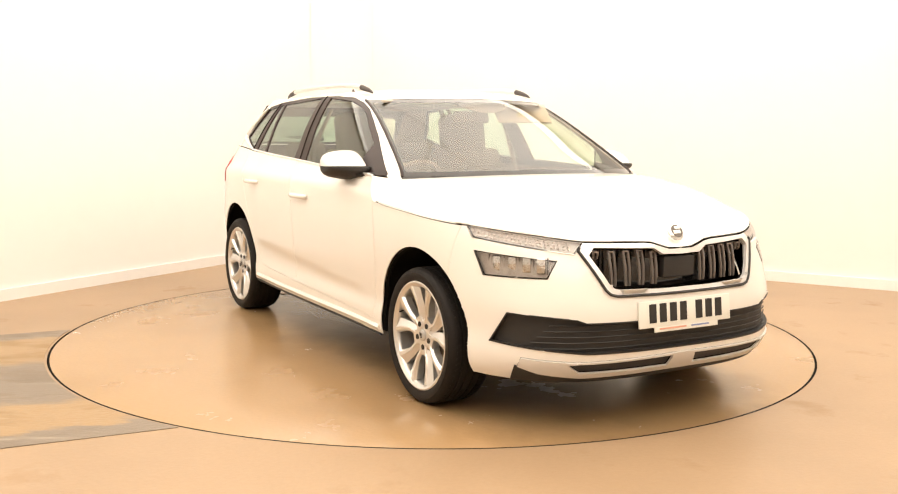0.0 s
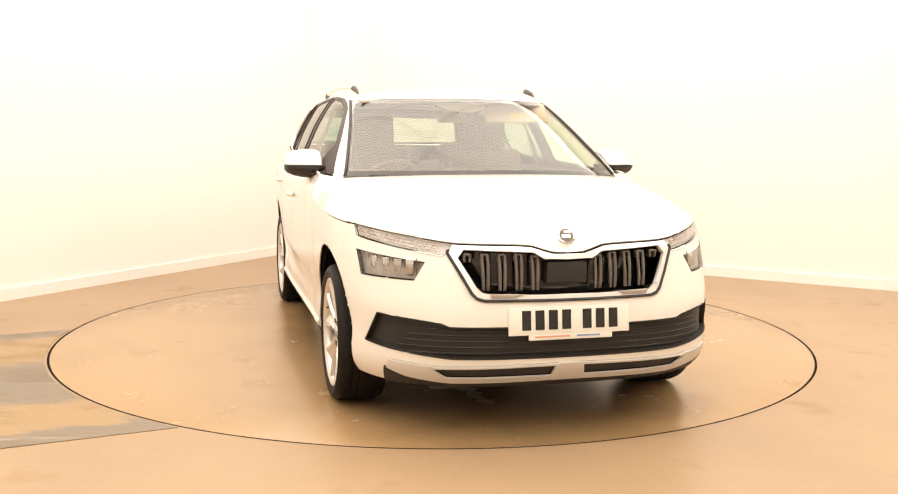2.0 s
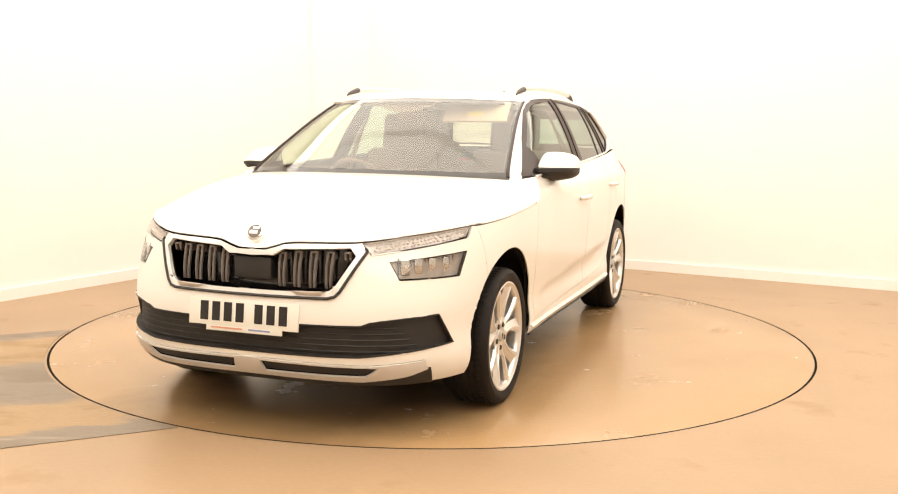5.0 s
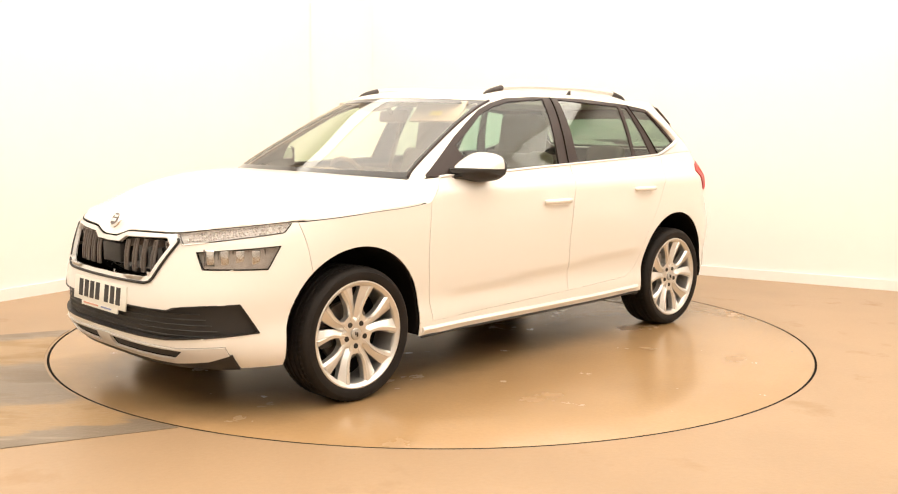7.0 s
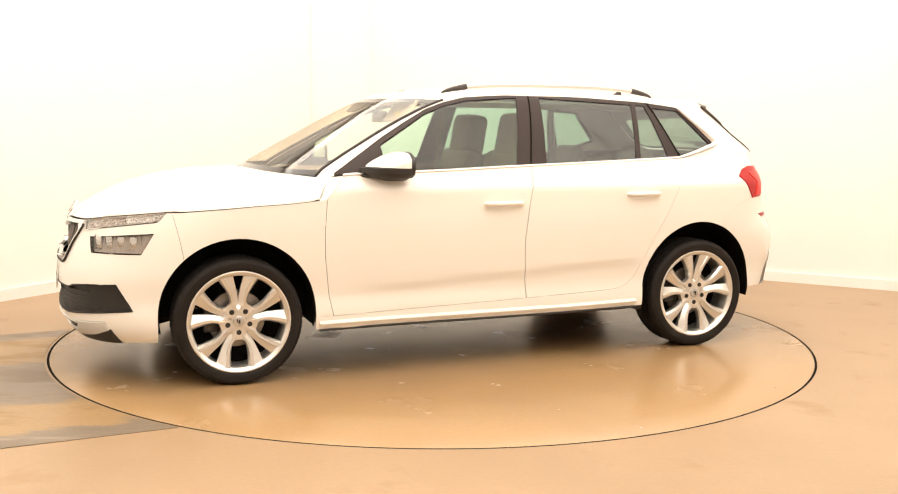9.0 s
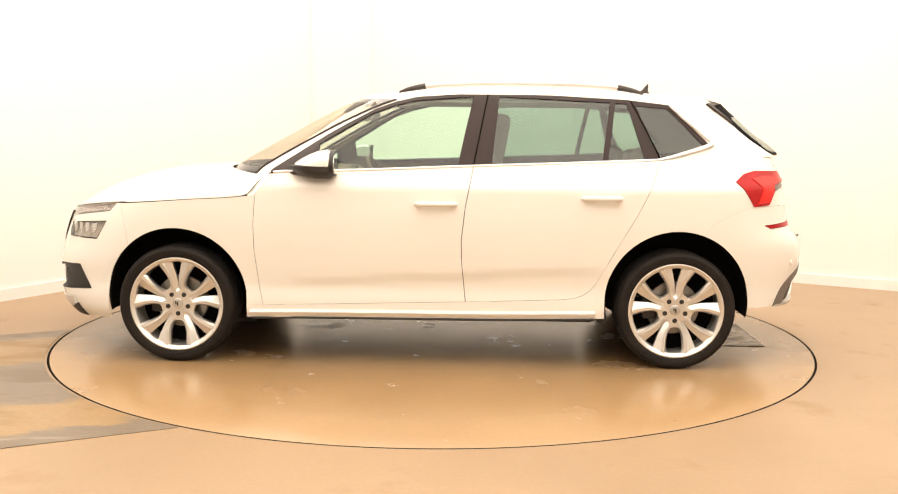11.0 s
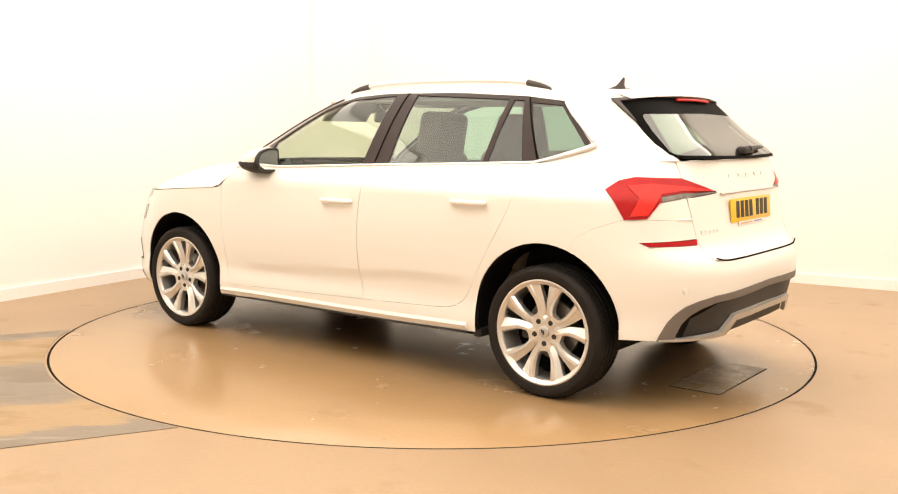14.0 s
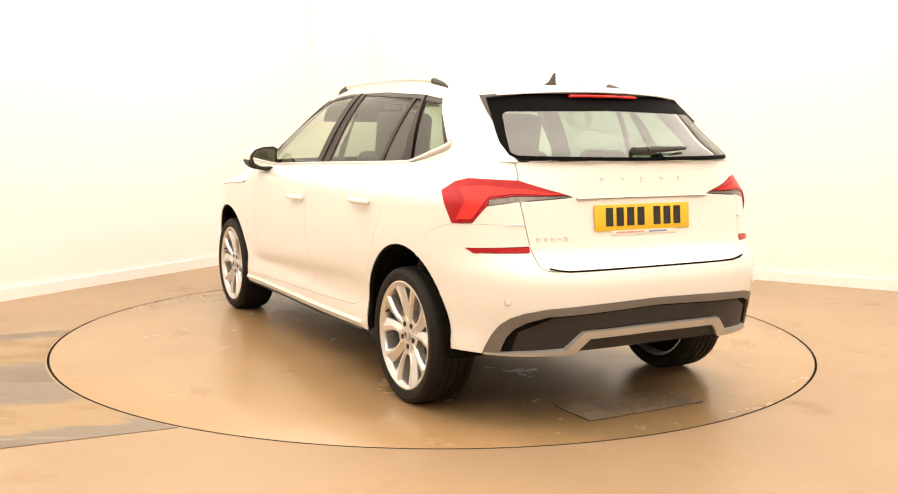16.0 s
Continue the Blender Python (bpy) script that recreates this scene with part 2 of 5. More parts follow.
def lathe(bm, profile, seg=64, axis="Y", close=False):
    """Spins a profile of (radius, along) about an axis."""
    rings = []
    for r, a in profile:
        ring = []
        for i in range(seg):
            c, s = math.cos(2 * math.pi * i / seg), math.sin(2 * math.pi * i / seg)
            co = {"Y": (r * c, a, r * s), "Z": (r * c, r * s, a), "X": (a, r * c, r * s)}[axis]
            ring.append(bm.verts.new(co))
        rings.append(ring)
    pairs = list(zip(rings, rings[1:])) + ([(rings[-1], rings[0])] if close else [])
    for a, b in pairs:
        for i in range(seg):
            bm.faces.new((a[i], a[(i + 1) % seg], b[(i + 1) % seg], b[i]))
    bmesh.ops.recalc_face_normals(bm, faces=bm.faces)
    return bm


def tube(bm, pts, radius, seg=8, flat=1.0, cap=True):
    """A round bar along points; flat squeezes it in z."""
    pts = [Vector(p) for p in pts]
    rings = []
    for i, p in enumerate(pts):
        d = (pts[min(i + 1, len(pts) - 1)] - pts[max(i - 1, 0)]).normalized()
        up = Vector((0, 0, 1)) if abs(d.z) < 0.9 else Vector((1, 0, 0))
        s = d.cross(up).normalized()
        w = s.cross(d)
        r = radius[i] if isinstance(radius, (list, tuple)) else radius
        rings.append([bm.verts.new(p + s * (r * math.cos(2 * math.pi * k / seg)) + w * (r * flat * math.sin(2 * math.pi * k / seg))) for k in range(seg)])
    for a, b in zip(rings, rings[1:]):
        for k in range(seg):
            bm.faces.new((a[k], a[(k + 1) % seg], b[(k + 1) % seg], b[k]))
    if cap:
        bm.faces.new(rings[0][::-1])
        bm.faces.new(rings[-1])
    bmesh.ops.recalc_face_normals(bm, faces=bm.faces)
    return bm


def plate_poly(bm, pts, thick, to3d):
    """A slab from a 2D outline; to3d(a, b, depth) gives the place."""
    top = [bm.verts.new(to3d(a, b, thick)) for a, b in pts]
    bot = [bm.verts.new(to3d(a, b, 0.0)) for a, b in pts]
    bm.faces.new(top)
    bm.faces.new(bot[::-1])
    n = len(pts)
    for i in range(n):
        bm.faces.new((top[i], bot[i], bot[(i + 1) % n], top[(i + 1) % n]))
    bmesh.ops.recalc_face_normals(bm, faces=bm.faces)
    return bm


def spline(*pts):
    """A smooth function through the given (x, y)."""
    xs, ys, n = [a for a, _ in pts], [b for _, b in pts], len(pts)
    ms = [(ys[min(i + 1, n - 1)] - ys[max(i - 1, 0)]) / (xs[min(i + 1, n - 1)] - xs[max(i - 1, 0)]) for i in range(n)]

    def f(x):
        if x <= xs[0]:
            return ys[0]
        if x >= xs[-1]:
            return ys[-1]
        i = max(k for k in range(n - 1) if xs[k] <= x)
        h = xs[i + 1] - xs[i]
        t = (x - xs[i]) / h
        return (2 * t**3 - 3 * t * t + 1) * ys[i] + (t**3 - 2 * t * t + t) * h * ms[i] + (3 * t * t - 2 * t**3) * ys[i + 1] + (t**3 - t * t) * h * ms[i + 1]
    return f


# ---- the room ----
CORNER = Vector((-1.048, 4.445, 0))
ALONG_L = Vector((-0.505, -0.863, 0)).normalized()     # from the corner down one wall
ALONG_R = Vector((0.863, -0.505, 0)).normalized()      # from the corner down the other
ROOM, TALL = 11.5, 3.6


def slab(name, a, b, h0, h1, thick, material, kind="structure", label="", category=""):
    """An upright slab whose inner face runs from a to b; it thickens outward, away from the room's middle."""
    d = (b - a).normalized()
    n = Vector((d.y, -d.x, 0))
    mid = CORNER + (ALONG_L + ALONG_R) * ROOM / 2
    if (mid - a).dot(n) > 0:
        n = -n
    bm = bmesh.new()
    vs = [bm.verts.new(Vector((p.x, p.y, z)) + o) for o in (Vector(), n * thick) for p, z in ((a, h0), (b, h0), (b, h1), (a, h1))]
    for f in ((0, 1, 2, 3), (7, 6, 5, 4), (0, 4, 5, 1), (1, 5, 6, 2), (2, 6, 7, 3), (3, 7, 4, 0)):
        bm.faces.new([vs[i] for i in f])
    bmesh.ops.recalc_face_normals(bm, faces=bm.faces)
    return tagged(part(name, bm, material, smooth=False), label, category, kind=kind)


def room():
    c0 = CORNER
    c1, c2 = c0 + ALONG_L * ROOM, c0 + ALONG_R * ROOM
    c3 = c1 + ALONG_R * ROOM
    lab = "plain white painted studio wall, brightly lit"
    for name, a, b in (("wall_west", c0, c1), ("wall_north", c0, c2), ("wall_south", c1, c3), ("wall_east", c2, c3)):
        slab(name, a, b, 0, TALL, 0.15, WALL, label=lab, category="wall")
    # rounded inner corner: an added cove that evens out the corner's shading
    bm = bmesh.new()
    r = 0.45
    hub = c0 + (ALONG_L + ALONG_R) * r
    cols = []
    for a in range(0, 91, 5):
        way = -ALONG_R * math.cos(radians(a)) - ALONG_L * math.sin(radians(a))
        cols.append([hub + way * (r - 0.003) + Vector((0, 0, z)) for z in (0.0, TALL / 2, TALL - 0.002)])
    vv = [[bm.verts.new(p) for p in c] for c in cols]
    for a, b in zip(vv, vv[1:]):
        for k in range(2):
            bm.faces.new((a[k], b[k], b[k + 1], a[k + 1]))
    back = {v: bm.verts.new(v.co + (v.co - hub).to_2d().to_3d().normalized() * 0.03) for c in vv for v in c}
    for f in bm.faces[:]:
        bm.faces.new([back[v] for v in reversed(f.verts)])
    bmesh.ops.recalc_face_normals(bm, faces=bm.faces)
    tagged(part("wall_corner", bm, WALL), "white cove added between two studio walls to even out the shading", "wall", kind="structure")
    mid = (c0 + c3) / 2
    for i, (a, b) in enumerate(((c0, c1), (c0, c2), (c1, c3), (c2, c3))):
        d = (b - a).normalized()
        n = Vector((d.y, -d.x, 0))
        if (mid - a).dot(n) < 0:
            n = -n
        s, e = (a + n * 0.018, b + n * 0.018)
        if i == 1 or i == 3:
            s, e = s + d * 0.019, e - d * 0.019
        slab("baseboard", s, e, 0.0, 0.085, 0.017, SKIRT, label="white painted skirting board along the wall", category="skirting board")
    # ground slab with a round pit for the turntable
    bm = bmesh.new()
    seg = 160
    inner = [bm.verts.new(((RING + 0.007) * math.cos(2 * math.pi * i / seg), (RING + 0.007) * math.sin(2 * math.pi * i / seg), 0)) for i in range(seg)]
    low = [bm.verts.new((v.co.x, v.co.y, -0.12)) for v in inner]
    far = [bm.verts.new((14 * math.cos(2 * math.pi * i / seg), 14 * math.sin(2 * math.pi * i / seg), 0)) for i in range(seg)]
    for i in range(seg):
        j = (i + 1) % seg
        bm.faces.new((inner[i], far[i], far[j], inner[j]))
        bm.faces.new((low[i], inner[i], inner[j], low[j]))
    bm.faces.new(low)
    tagged(part("floor", bm, FLOOR, smooth=False), "tan sealed concrete studio floor, slightly glossy", "floor", kind="structure")
    # worn drive-in lane, up to the turntable's edge
    bm = bmesh.new()
    d = Vector((0.911, 0.412, 0))
    n = Vector((-0.412, 0.911, 0))
    top, bot = 0.895, -1.36
    pts = []
    for k in range(41):
        o = bot + (top - bot) * k / 40
        along = -math.sqrt((RING + 0.02) ** 2 - o * o)
        pts.append(n * o + d * along)
    pts += [n * top - d * 4.13, n * bot - d * 7.30]
    vs = [bm.verts.new((p.x, p.y, 0.003)) for p in pts]
    f = bm.faces.new(vs)
    if f.normal.z < 0:
        f.normal_flip()
    bmesh.ops.extrude_face_region(bm, geom=[f])
    bmesh.ops.recalc_face_normals(bm, faces=bm.faces)
    for v in vs:
        v.co.z = -0.02
    tagged(part("worn_lane", bm, WORN, smooth=False), "worn grey and tan concrete lane leading to the turntable", "floor", kind="structure")
    bm = bmesh.new()
    vs = [bm.verts.new(Vector((p.x, p.y, TALL))) for p in (c0, c1, c3, c2)]
    r = bmesh.ops.extrude_face_region(bm, geom=[bm.faces.new(vs)])
    for v in r["geom"]:
        if isinstance(v, bmesh.types.BMVert):
            v.co.z += 0.12
    bmesh.ops.recalc_face_normals(bm, faces=bm.faces)
    tagged(part("ceiling", bm, CEIL, smooth=False), "plain white studio ceiling", "ceiling", kind="structure")


PANEL_GLOW = glow("panel_glow", (1.0, 0.97, 0.93), 0.6)
LIGHT_TINT = (1.0, 0.935, 0.835)


def softbox(p, w, l, power, turn, nx, ny, z, name, label, group):
    """A lit ceiling field of framed diffuser panels with one lamp under it."""
    for i in range(nx):
        for j in range(ny):
            th = new(name)
            q = pose(p.x, p.y, z, 0, 0, turn) @ Vector(((i + 0.5) * w / nx - w / 2, (j + 0.5) * l / ny - l / 2, 0))
            th.matrix_basis = pose(q.x, q.y, z, 0, 0, turn)
            tagged(th, label, "ceiling light", group)
            hx, hy = w / nx / 2 - 0.004, l / ny / 2 - 0.004
            bm = bmesh.new()
            for x0, y0, x1, y1 in ((-hx, -hy, hx, -hy + 0.03), (-hx, hy - 0.03, hx, hy), (-hx, -hy + 0.03, -hx + 0.03, hy - 0.03), (hx - 0.03, -hy + 0.03, hx, hy - 0.03)):
                box(bm, x0, y0, 0.0, x1, y1, TALL - z)
            part("frame", bm, SKIRT, th, smooth=False)
            bm = bmesh.new()
            box(bm, -hx + 0.03, -hy + 0.03, 0.015, hx - 0.03, hy - 0.03, 0.025)
            part("diffuser", bm, PANEL_GLOW, th, smooth=False)
    la = bpy.data.lights.new("panel_lamp", "AREA")
    la.shape, la.size, la.size_y, la.energy, la.color = "RECTANGLE", w, l, power, LIGHT_TINT
    lo = new("panel_lamp", la)
    lo.matrix_basis = pose(p.x, p.y, z - 0.015, 0, 0, turn)


def turntable():
    th = new("turntable")
    tagged(th, "round tan turntable set flush in the studio floor", "turntable")
    bm = bmesh.new()
    lathe(bm, [(0.0001, 0.0), (0.6, 0.0), (1.2, 0.0), (1.8, 0.0), (RING - 0.008, 0.0), (RING - 0.006, -0.001), (RING - 0.006, -0.06)], 160, "Z")
    bmesh.ops.remove_doubles(bm, verts=bm.verts, dist=0.001)
    part("deck", bm, DISC, th, edge=30)
    # black ring filling the open gap, coloured as the shade down in it
    bm = bmesh.new()
    lathe(bm, [(RING - 0.0055, -0.0004), (RING + 0.0065, -0.0004), (RING + 0.0065, -0.05), (RING - 0.0055, -0.05)], 160, "Z", close=True)
    part("rim_gap_fill", bm, GAP, th, "thin black gap round the turntable")
    bm = bmesh.new()
    box(bm, -1.955, -0.37, -0.004, -1.70, 0.28, 0.004, 0.002, 1)
    part("access_plate", bm, PLATEM, th, "worn metal access plate let into the deck", smooth=False)
    bm = bmesh.new()
    box(bm, -1.959, -0.374, -0.005, -1.696, 0.284, 0.0025)
    part("plate_seam", bm, GAP, th, smooth=False)
    return th


# ---- the car: surfaces ----
# Body below the windows: plan outlines by height. Half of it is built (y > 0) and mirrored.
NOSE=spline((.16,2.00),(.24,2.09),(.32,2.14),(.5,2.15),(.62,2.13),(.72,2.105),(.8,2.075),(.88,2.0),(1.12,1.8))
TAIL=spline((.16,-1.92),(.3,-2.03),(.45,-2.08),(.62,-2.095),(.68,-2.075),(.75,-2.02),(.9,-1.985),(1.0,-1.965),(1.14,-1.93))
HALF=spline((.16,.80),(.25,.855),(.33,.865),(.42,.858),(.55,.872),(.75,.885),(.88,.8845),(.95,.882),(.968,.873),(1.02,.838),(1.06,.818),(1.12,.79))
NOSE_N=spline((.2,3.2),(.5,3.1),(.85,2.5),(1.1,2.3))
TAIL_N=spline((.2,4.0),(.9,4.0),(1.14,3.8))
def taper(x): return 1-.05*max(0,(-x-.4)/1.6)**1.5
def lower(z,u):
    if u<1:
        a=u*math.pi/2;n=NOSE_N(z)
        x=1.2+(NOSE(z)-1.2)*max(math.cos(a),0)**(2/n); y=HALF(z)*math.sin(a)**(2/n)
    elif u<2:
        x=1.2-2.4*(u-1); y=HALF(z)
    else:
        a=(3-u)*math.pi/2;n=TAIL_N(z)
        x=-1.2+(TAIL(z)+1.2)*max(math.cos(a),0)**(2/n); y=HALF(z)*max(math.sin(a),0)**(2/n)
    win=max(0,min(1,(.80-x)/.15))*max(0,min(1,(x+.95)/.15))
    y+=win*.005*math.tanh((z-.475+.055*x)/.006)
    return x,y*taper(x),z
SCREEN=spline((.98,1.2),(1.05,1.13),(1.2,.87),(1.36,.575),(1.43,.42),(1.46,.32),(1.5,.1))
BACK=spline((.98,-1.97),(1.1,-1.955),(1.15,-1.938),(1.25,-1.81),(1.35,-1.705),(1.42,-1.63),(1.46,-1.56),(1.5,-1.42))
CABIN=spline((.98,.85),(1.03,.832),(1.08,.808),(1.15,.778),(1.25,.732),(1.35,.675),(1.42,.625),(1.45,.59),(1.475,.53),(1.5,.4))
def screen_n(z): return 2.3+.5*(z-1.02)
def screen_x(y,z):
    n=screen_n(z)
    return SCREEN(z)-.6+.6*max(0,1-(abs(y)/CABIN(z))**n)**(1/n)
def scuttle_x(y): return .6+.6*(1-(abs(y)/.84)**2.3)**(1/2.3)
def rear_n(z): return 3.7+.8*max(0,min(1,(1.38-z)/.25))
def rear_y(x,z):
    a=min(1,max(0,(-x-1.15)/(-BACK(z)-1.15)))
    n=rear_n(z)
    return CABIN(z)*(1-a**n)**(1/n)*(1-.07*max(0,(-x-.3)/1.3)**1.5)
def upper(z,u):
    w=CABIN(z)
    if u<1:
        a=u*math.pi/2;n=screen_n(z)
        x0=SCREEN(z)-.6
        x=x0+.6*max(math.cos(a),0)**(2/n); y=w*math.sin(a)**(2/n)
    elif u<2:
        x0=SCREEN(z)-.6
        x=x0+(-1.15-x0)*(u-1); y=w
    else:
        a=(3-u)*math.pi/2;n=rear_n(z)
        x=-1.15+(BACK(z)+1.15)*max(math.cos(a),0)**(2/n); y=w*max(math.sin(a),0)**(2/n)
    return x,y*(1-.07*max(0,(-x-.3)/1.3)**1.5),z


SILL = spline((-2.1, 0.33), (-1.7, 0.325), (-0.95, 0.268), (0.95, 0.25), (1.7, 0.225), (2.15, 0.215))
TOP_SIDE = spline((-2.0, 1.125), (-1.5, 1.115), (-1.22, 1.10), (-0.72, 1.078), (-0.2, 1.058), (0.34, 1.034), (0.74, 1.022), (0.80, 1.018), (0.86, 0.95), (0.90, 0.905), (1.3, 0.872), (1.6, 0.849))
TOP_FRONT = spline((0.0, 0.757), (0.07, 0.762), (0.14, 0.785), (0.25, 0.791), (0.46, 0.796), (0.6, 0.815), (0.72, 0.833), (0.80, 0.848))
ROOF = spline((-1.7, 1.44), (-1.4, 1.462), (-1.0, 1.482), (-0.5, 1.495), (0.0, 1.488), (0.25, 1.47), (0.42, 1.446))
RIM_Z = 1.443
R2 = math.sqrt(0.5)
AX = {"side": (Vector((1, 0, 0)), Vector((0, 0, 1))), "end": (Vector((0, 1, 0)), Vector((0, 0, 1))),
      "nose": (Vector((R2, -R2, 0)), Vector((0, 0, 1))), "tail": (Vector((-R2, -R2, 0)), Vector((0, 0, 1)))}


def body_top(u):
    x, y, z = lower(0.84, u)
    if u < 1 and x > 1.6:
        return TOP_FRONT(min(y, 0.8))
    return TOP_SIDE(x)


def grid_mesh(cols):
    """Faces between columns of points, all of one length."""
    bm = bmesh.new()
    vv = [[bm.verts.new(p) for p in c] for c in cols]
    for a, b in zip(vv, vv[1:]):
        for i in range(len(a) - 1):
            bm.faces.new((a[i], a[i + 1], b[i + 1], b[i]))
    bmesh.ops.remove_doubles(bm, verts=bm.verts, dist=0.0004)
    bmesh.ops.recalc_face_normals(bm, faces=bm.faces)
    return bm


def steps(a, b, n):
    return [a + (b - a) * i / n for i in range(n + 1)]


FULL_U = steps(0.0, 0.3, 14)[:-1] + steps(0.3, 1.0, 60)[:-1] + steps(1, 2, 80)[:-1] + steps(2, 2.7, 50)[:-1] + steps(2.7, 3.0, 14)


def lower_shell(inset=0.0):
    cols = []
    for u in FULL_U:
        b, t = SILL(lower(0.5, u)[0]), body_top(u)
        cols.append([Vector(lower(b + (t - b) * k / 34, u)) for k in range(35)])
    bm = grid_mesh(cols)
    outward(bm)
    if inset:
        for v in bm.verts:
            v.co -= v.normal * inset
            v.co.y = max(v.co.y, 0)
    return bm


def upper_shell():
    cols = []
    for u in FULL_U:
        x = upper(1.05, u)[0]
        b = TOP_SIDE(x) if x < 0.8 else 1.005
        cols.append([Vector(upper(b + (RIM_Z - b) * k / 26, u)) for k in range(27)])
    bm = grid_mesh(cols)
    outward(bm)
    return bm


def outward(bm):
    """Turns all normals away from the car's middle line."""
    bm.normal_update()
    s = sum((f.calc_center_median() - Vector((0, 0, 0.7))).dot(f.normal) * f.calc_area() for f in bm.faces)
    if s < 0:
        bmesh.ops.reverse_faces(bm, faces=bm.faces)
    bm.normal_update()


def inside(a, b, poly):
    hit, n = False, len(poly)
    for i in range(n):
        (x1, y1), (x2, y2) = poly[i], poly[(i + 1) % n]
        if (y1 > b) != (y2 > b) and a < (x2 - x1) * (b - y1) / (y2 - y1) + x1:
            hit = not hit
    return hit


def take(bm, poly, view, cond):
    """Cuts an outline, seen along a view, out of a sheet; returns the piece as its own sheet."""
    ea, eb = AX[view]
    n = len(poly)
    for i in range(n):
        (a1, b1), (a2, b2) = poly[i], poly[(i + 1) % n]
        lo_a, hi_a, lo_b, hi_b = min(a1, a2) - 0.03, max(a1, a2) + 0.03, min(b1, b2) - 0.03, max(b1, b2) + 0.03
        faces = []
        for f in bm.faces:
            c = f.calc_center_median()
            if cond(c) and lo_a < c.dot(ea) < hi_a and lo_b < c.dot(eb) < hi_b:
                faces.append(f)
        if not faces:
            continue
        no = ea * (b2 - b1) - eb * (a2 - a1)
        if no.length < 1e-6:
            continue
        geom = list({v for f in faces for v in f.verts}) + list({e for f in faces for e in f.edges}) + faces
        bmesh.ops.bisect_plane(bm, geom=geom, dist=1e-5, plane_co=ea * a1 + eb * b1, plane_no=no.normalized())
    got = []
    for f in bm.faces:
        c = f.calc_center_median()
        if cond(c) and inside(c.dot(ea), c.dot(eb), poly):
            got.append(f)
    out = bmesh.new()
    mp = {}
    for f in got:
        for v in f.verts:
            if v not in mp:
                mp[v] = out.verts.new(v.co)
        out.faces.new([mp[v] for v in f.verts])
    bmesh.ops.delete(bm, geom=got, context="FACES")
    out.normal_update()
    return out


def largest(bm):
    """Keeps the largest connected piece of a sheet."""
    left, best = set(bm.faces), []
    while left:
        stack, got = [left.pop()], []
        while stack:
            f = stack.pop()
            got.append(f)
            for e in f.edges:
                for g in e.link_faces:
                    if g in left:
                        left.remove(g)
                        stack.append(g)
        best = max(best, got, key=len)
    keep = set(best)
    bmesh.ops.delete(bm, geom=[f for f in bm.faces if f not in keep], context="FACES")


def tidy(bm, area=0.0012):
    """Drops the loose slivers that a cut leaves behind."""
    left, drop = set(bm.faces), []
    while left:
        stack, got = [left.pop()], []
        while stack:
            f = stack.pop()
            got.append(f)
            for e in f.edges:
                for g in e.link_faces:
                    if g in left:
                        left.remove(g)
                        stack.append(g)
        if sum(f.calc_area() for f in got) < area:
            drop += got
    if drop:
        bmesh.ops.delete(bm, geom=drop, context="FACES")


def dress(bm, gap=0.002, thick=0.005, push=0.0, both=True):
    """Pulls the rim in by the panel gap, pushes the sheet outward, gives it thickness and mirrors it onto the other half if both."""
    bm.normal_update()
    pull = {}
    for e in bm.edges:
        if e.is_boundary:
            f = e.link_faces[0]
            d = f.normal.cross(e.verts[1].co - e.verts[0].co)
            if d.dot(f.calc_center_median() - e.verts[0].co) < 0:
                d = -d
            if d.length > 1e-9:
                for v in e.verts:
                    pull[v] = pull.get(v, Vector()) + d
    moves = [(v, d.normalized() * gap) for v, d in pull.items() if v.co.y > 0.003 and d.length > 1e-9]
    for v in bm.verts:
        if push:
            v.co += v.normal * push
    for v, d in moves:
        v.co += d
    for v in bm.verts:
        if abs(v.co.y) < 0.004:
            v.co.y = 0.0
    if both:
        fs = bm.faces[:]
        mp = {v: (v if v.co.y == 0 else bm.verts.new((v.co.x, -v.co.y, v.co.z))) for v in bm.verts[:]}
        for f in fs:
            try:
                bm.faces.new([mp[v] for v in reversed(f.verts)])
            except ValueError:
                pass
        bm.normal_update()
    if thick:
        back = {v: bm.verts.new(v.co - v.normal * thick) for v in bm.verts[:]}
        edges = [e for e in bm.edges if e.is_boundary]
        quads = []
        for e in edges:
            l = e.link_loops[0]
            quads.append((l.link_loop_next.vert, l.vert))
        for f in bm.faces[:]:
            bm.faces.new([back[v] for v in reversed(f.verts)])
        for a, b in quads:
            bm.faces.new((a, b, back[b], back[a]))
        bm.normal_update()
    return bm


def flipped(bm):
    """The mirror image of a half, for the car's right side."""
    out = bm.copy()
    for v in out.verts:
        v.co.y = -v.co.y
    bmesh.ops.reverse_faces(out, faces=out.faces)
    return out


def pair(name, bm, material, parent, label="", edge=35):
    o = flipped(bm)
    return part(name, bm, material, parent, label, edge=edge), part(name, o, material, parent, label, edge=edge)


def arch_poly(cx, cz, r):
    return [(cx + r * math.cos(math.pi * i / 28), cz + r * math.sin(math.pi * i / 28)) for i in range(29)] + [(cx - r, 0.0), (cx + r, 0.0)]


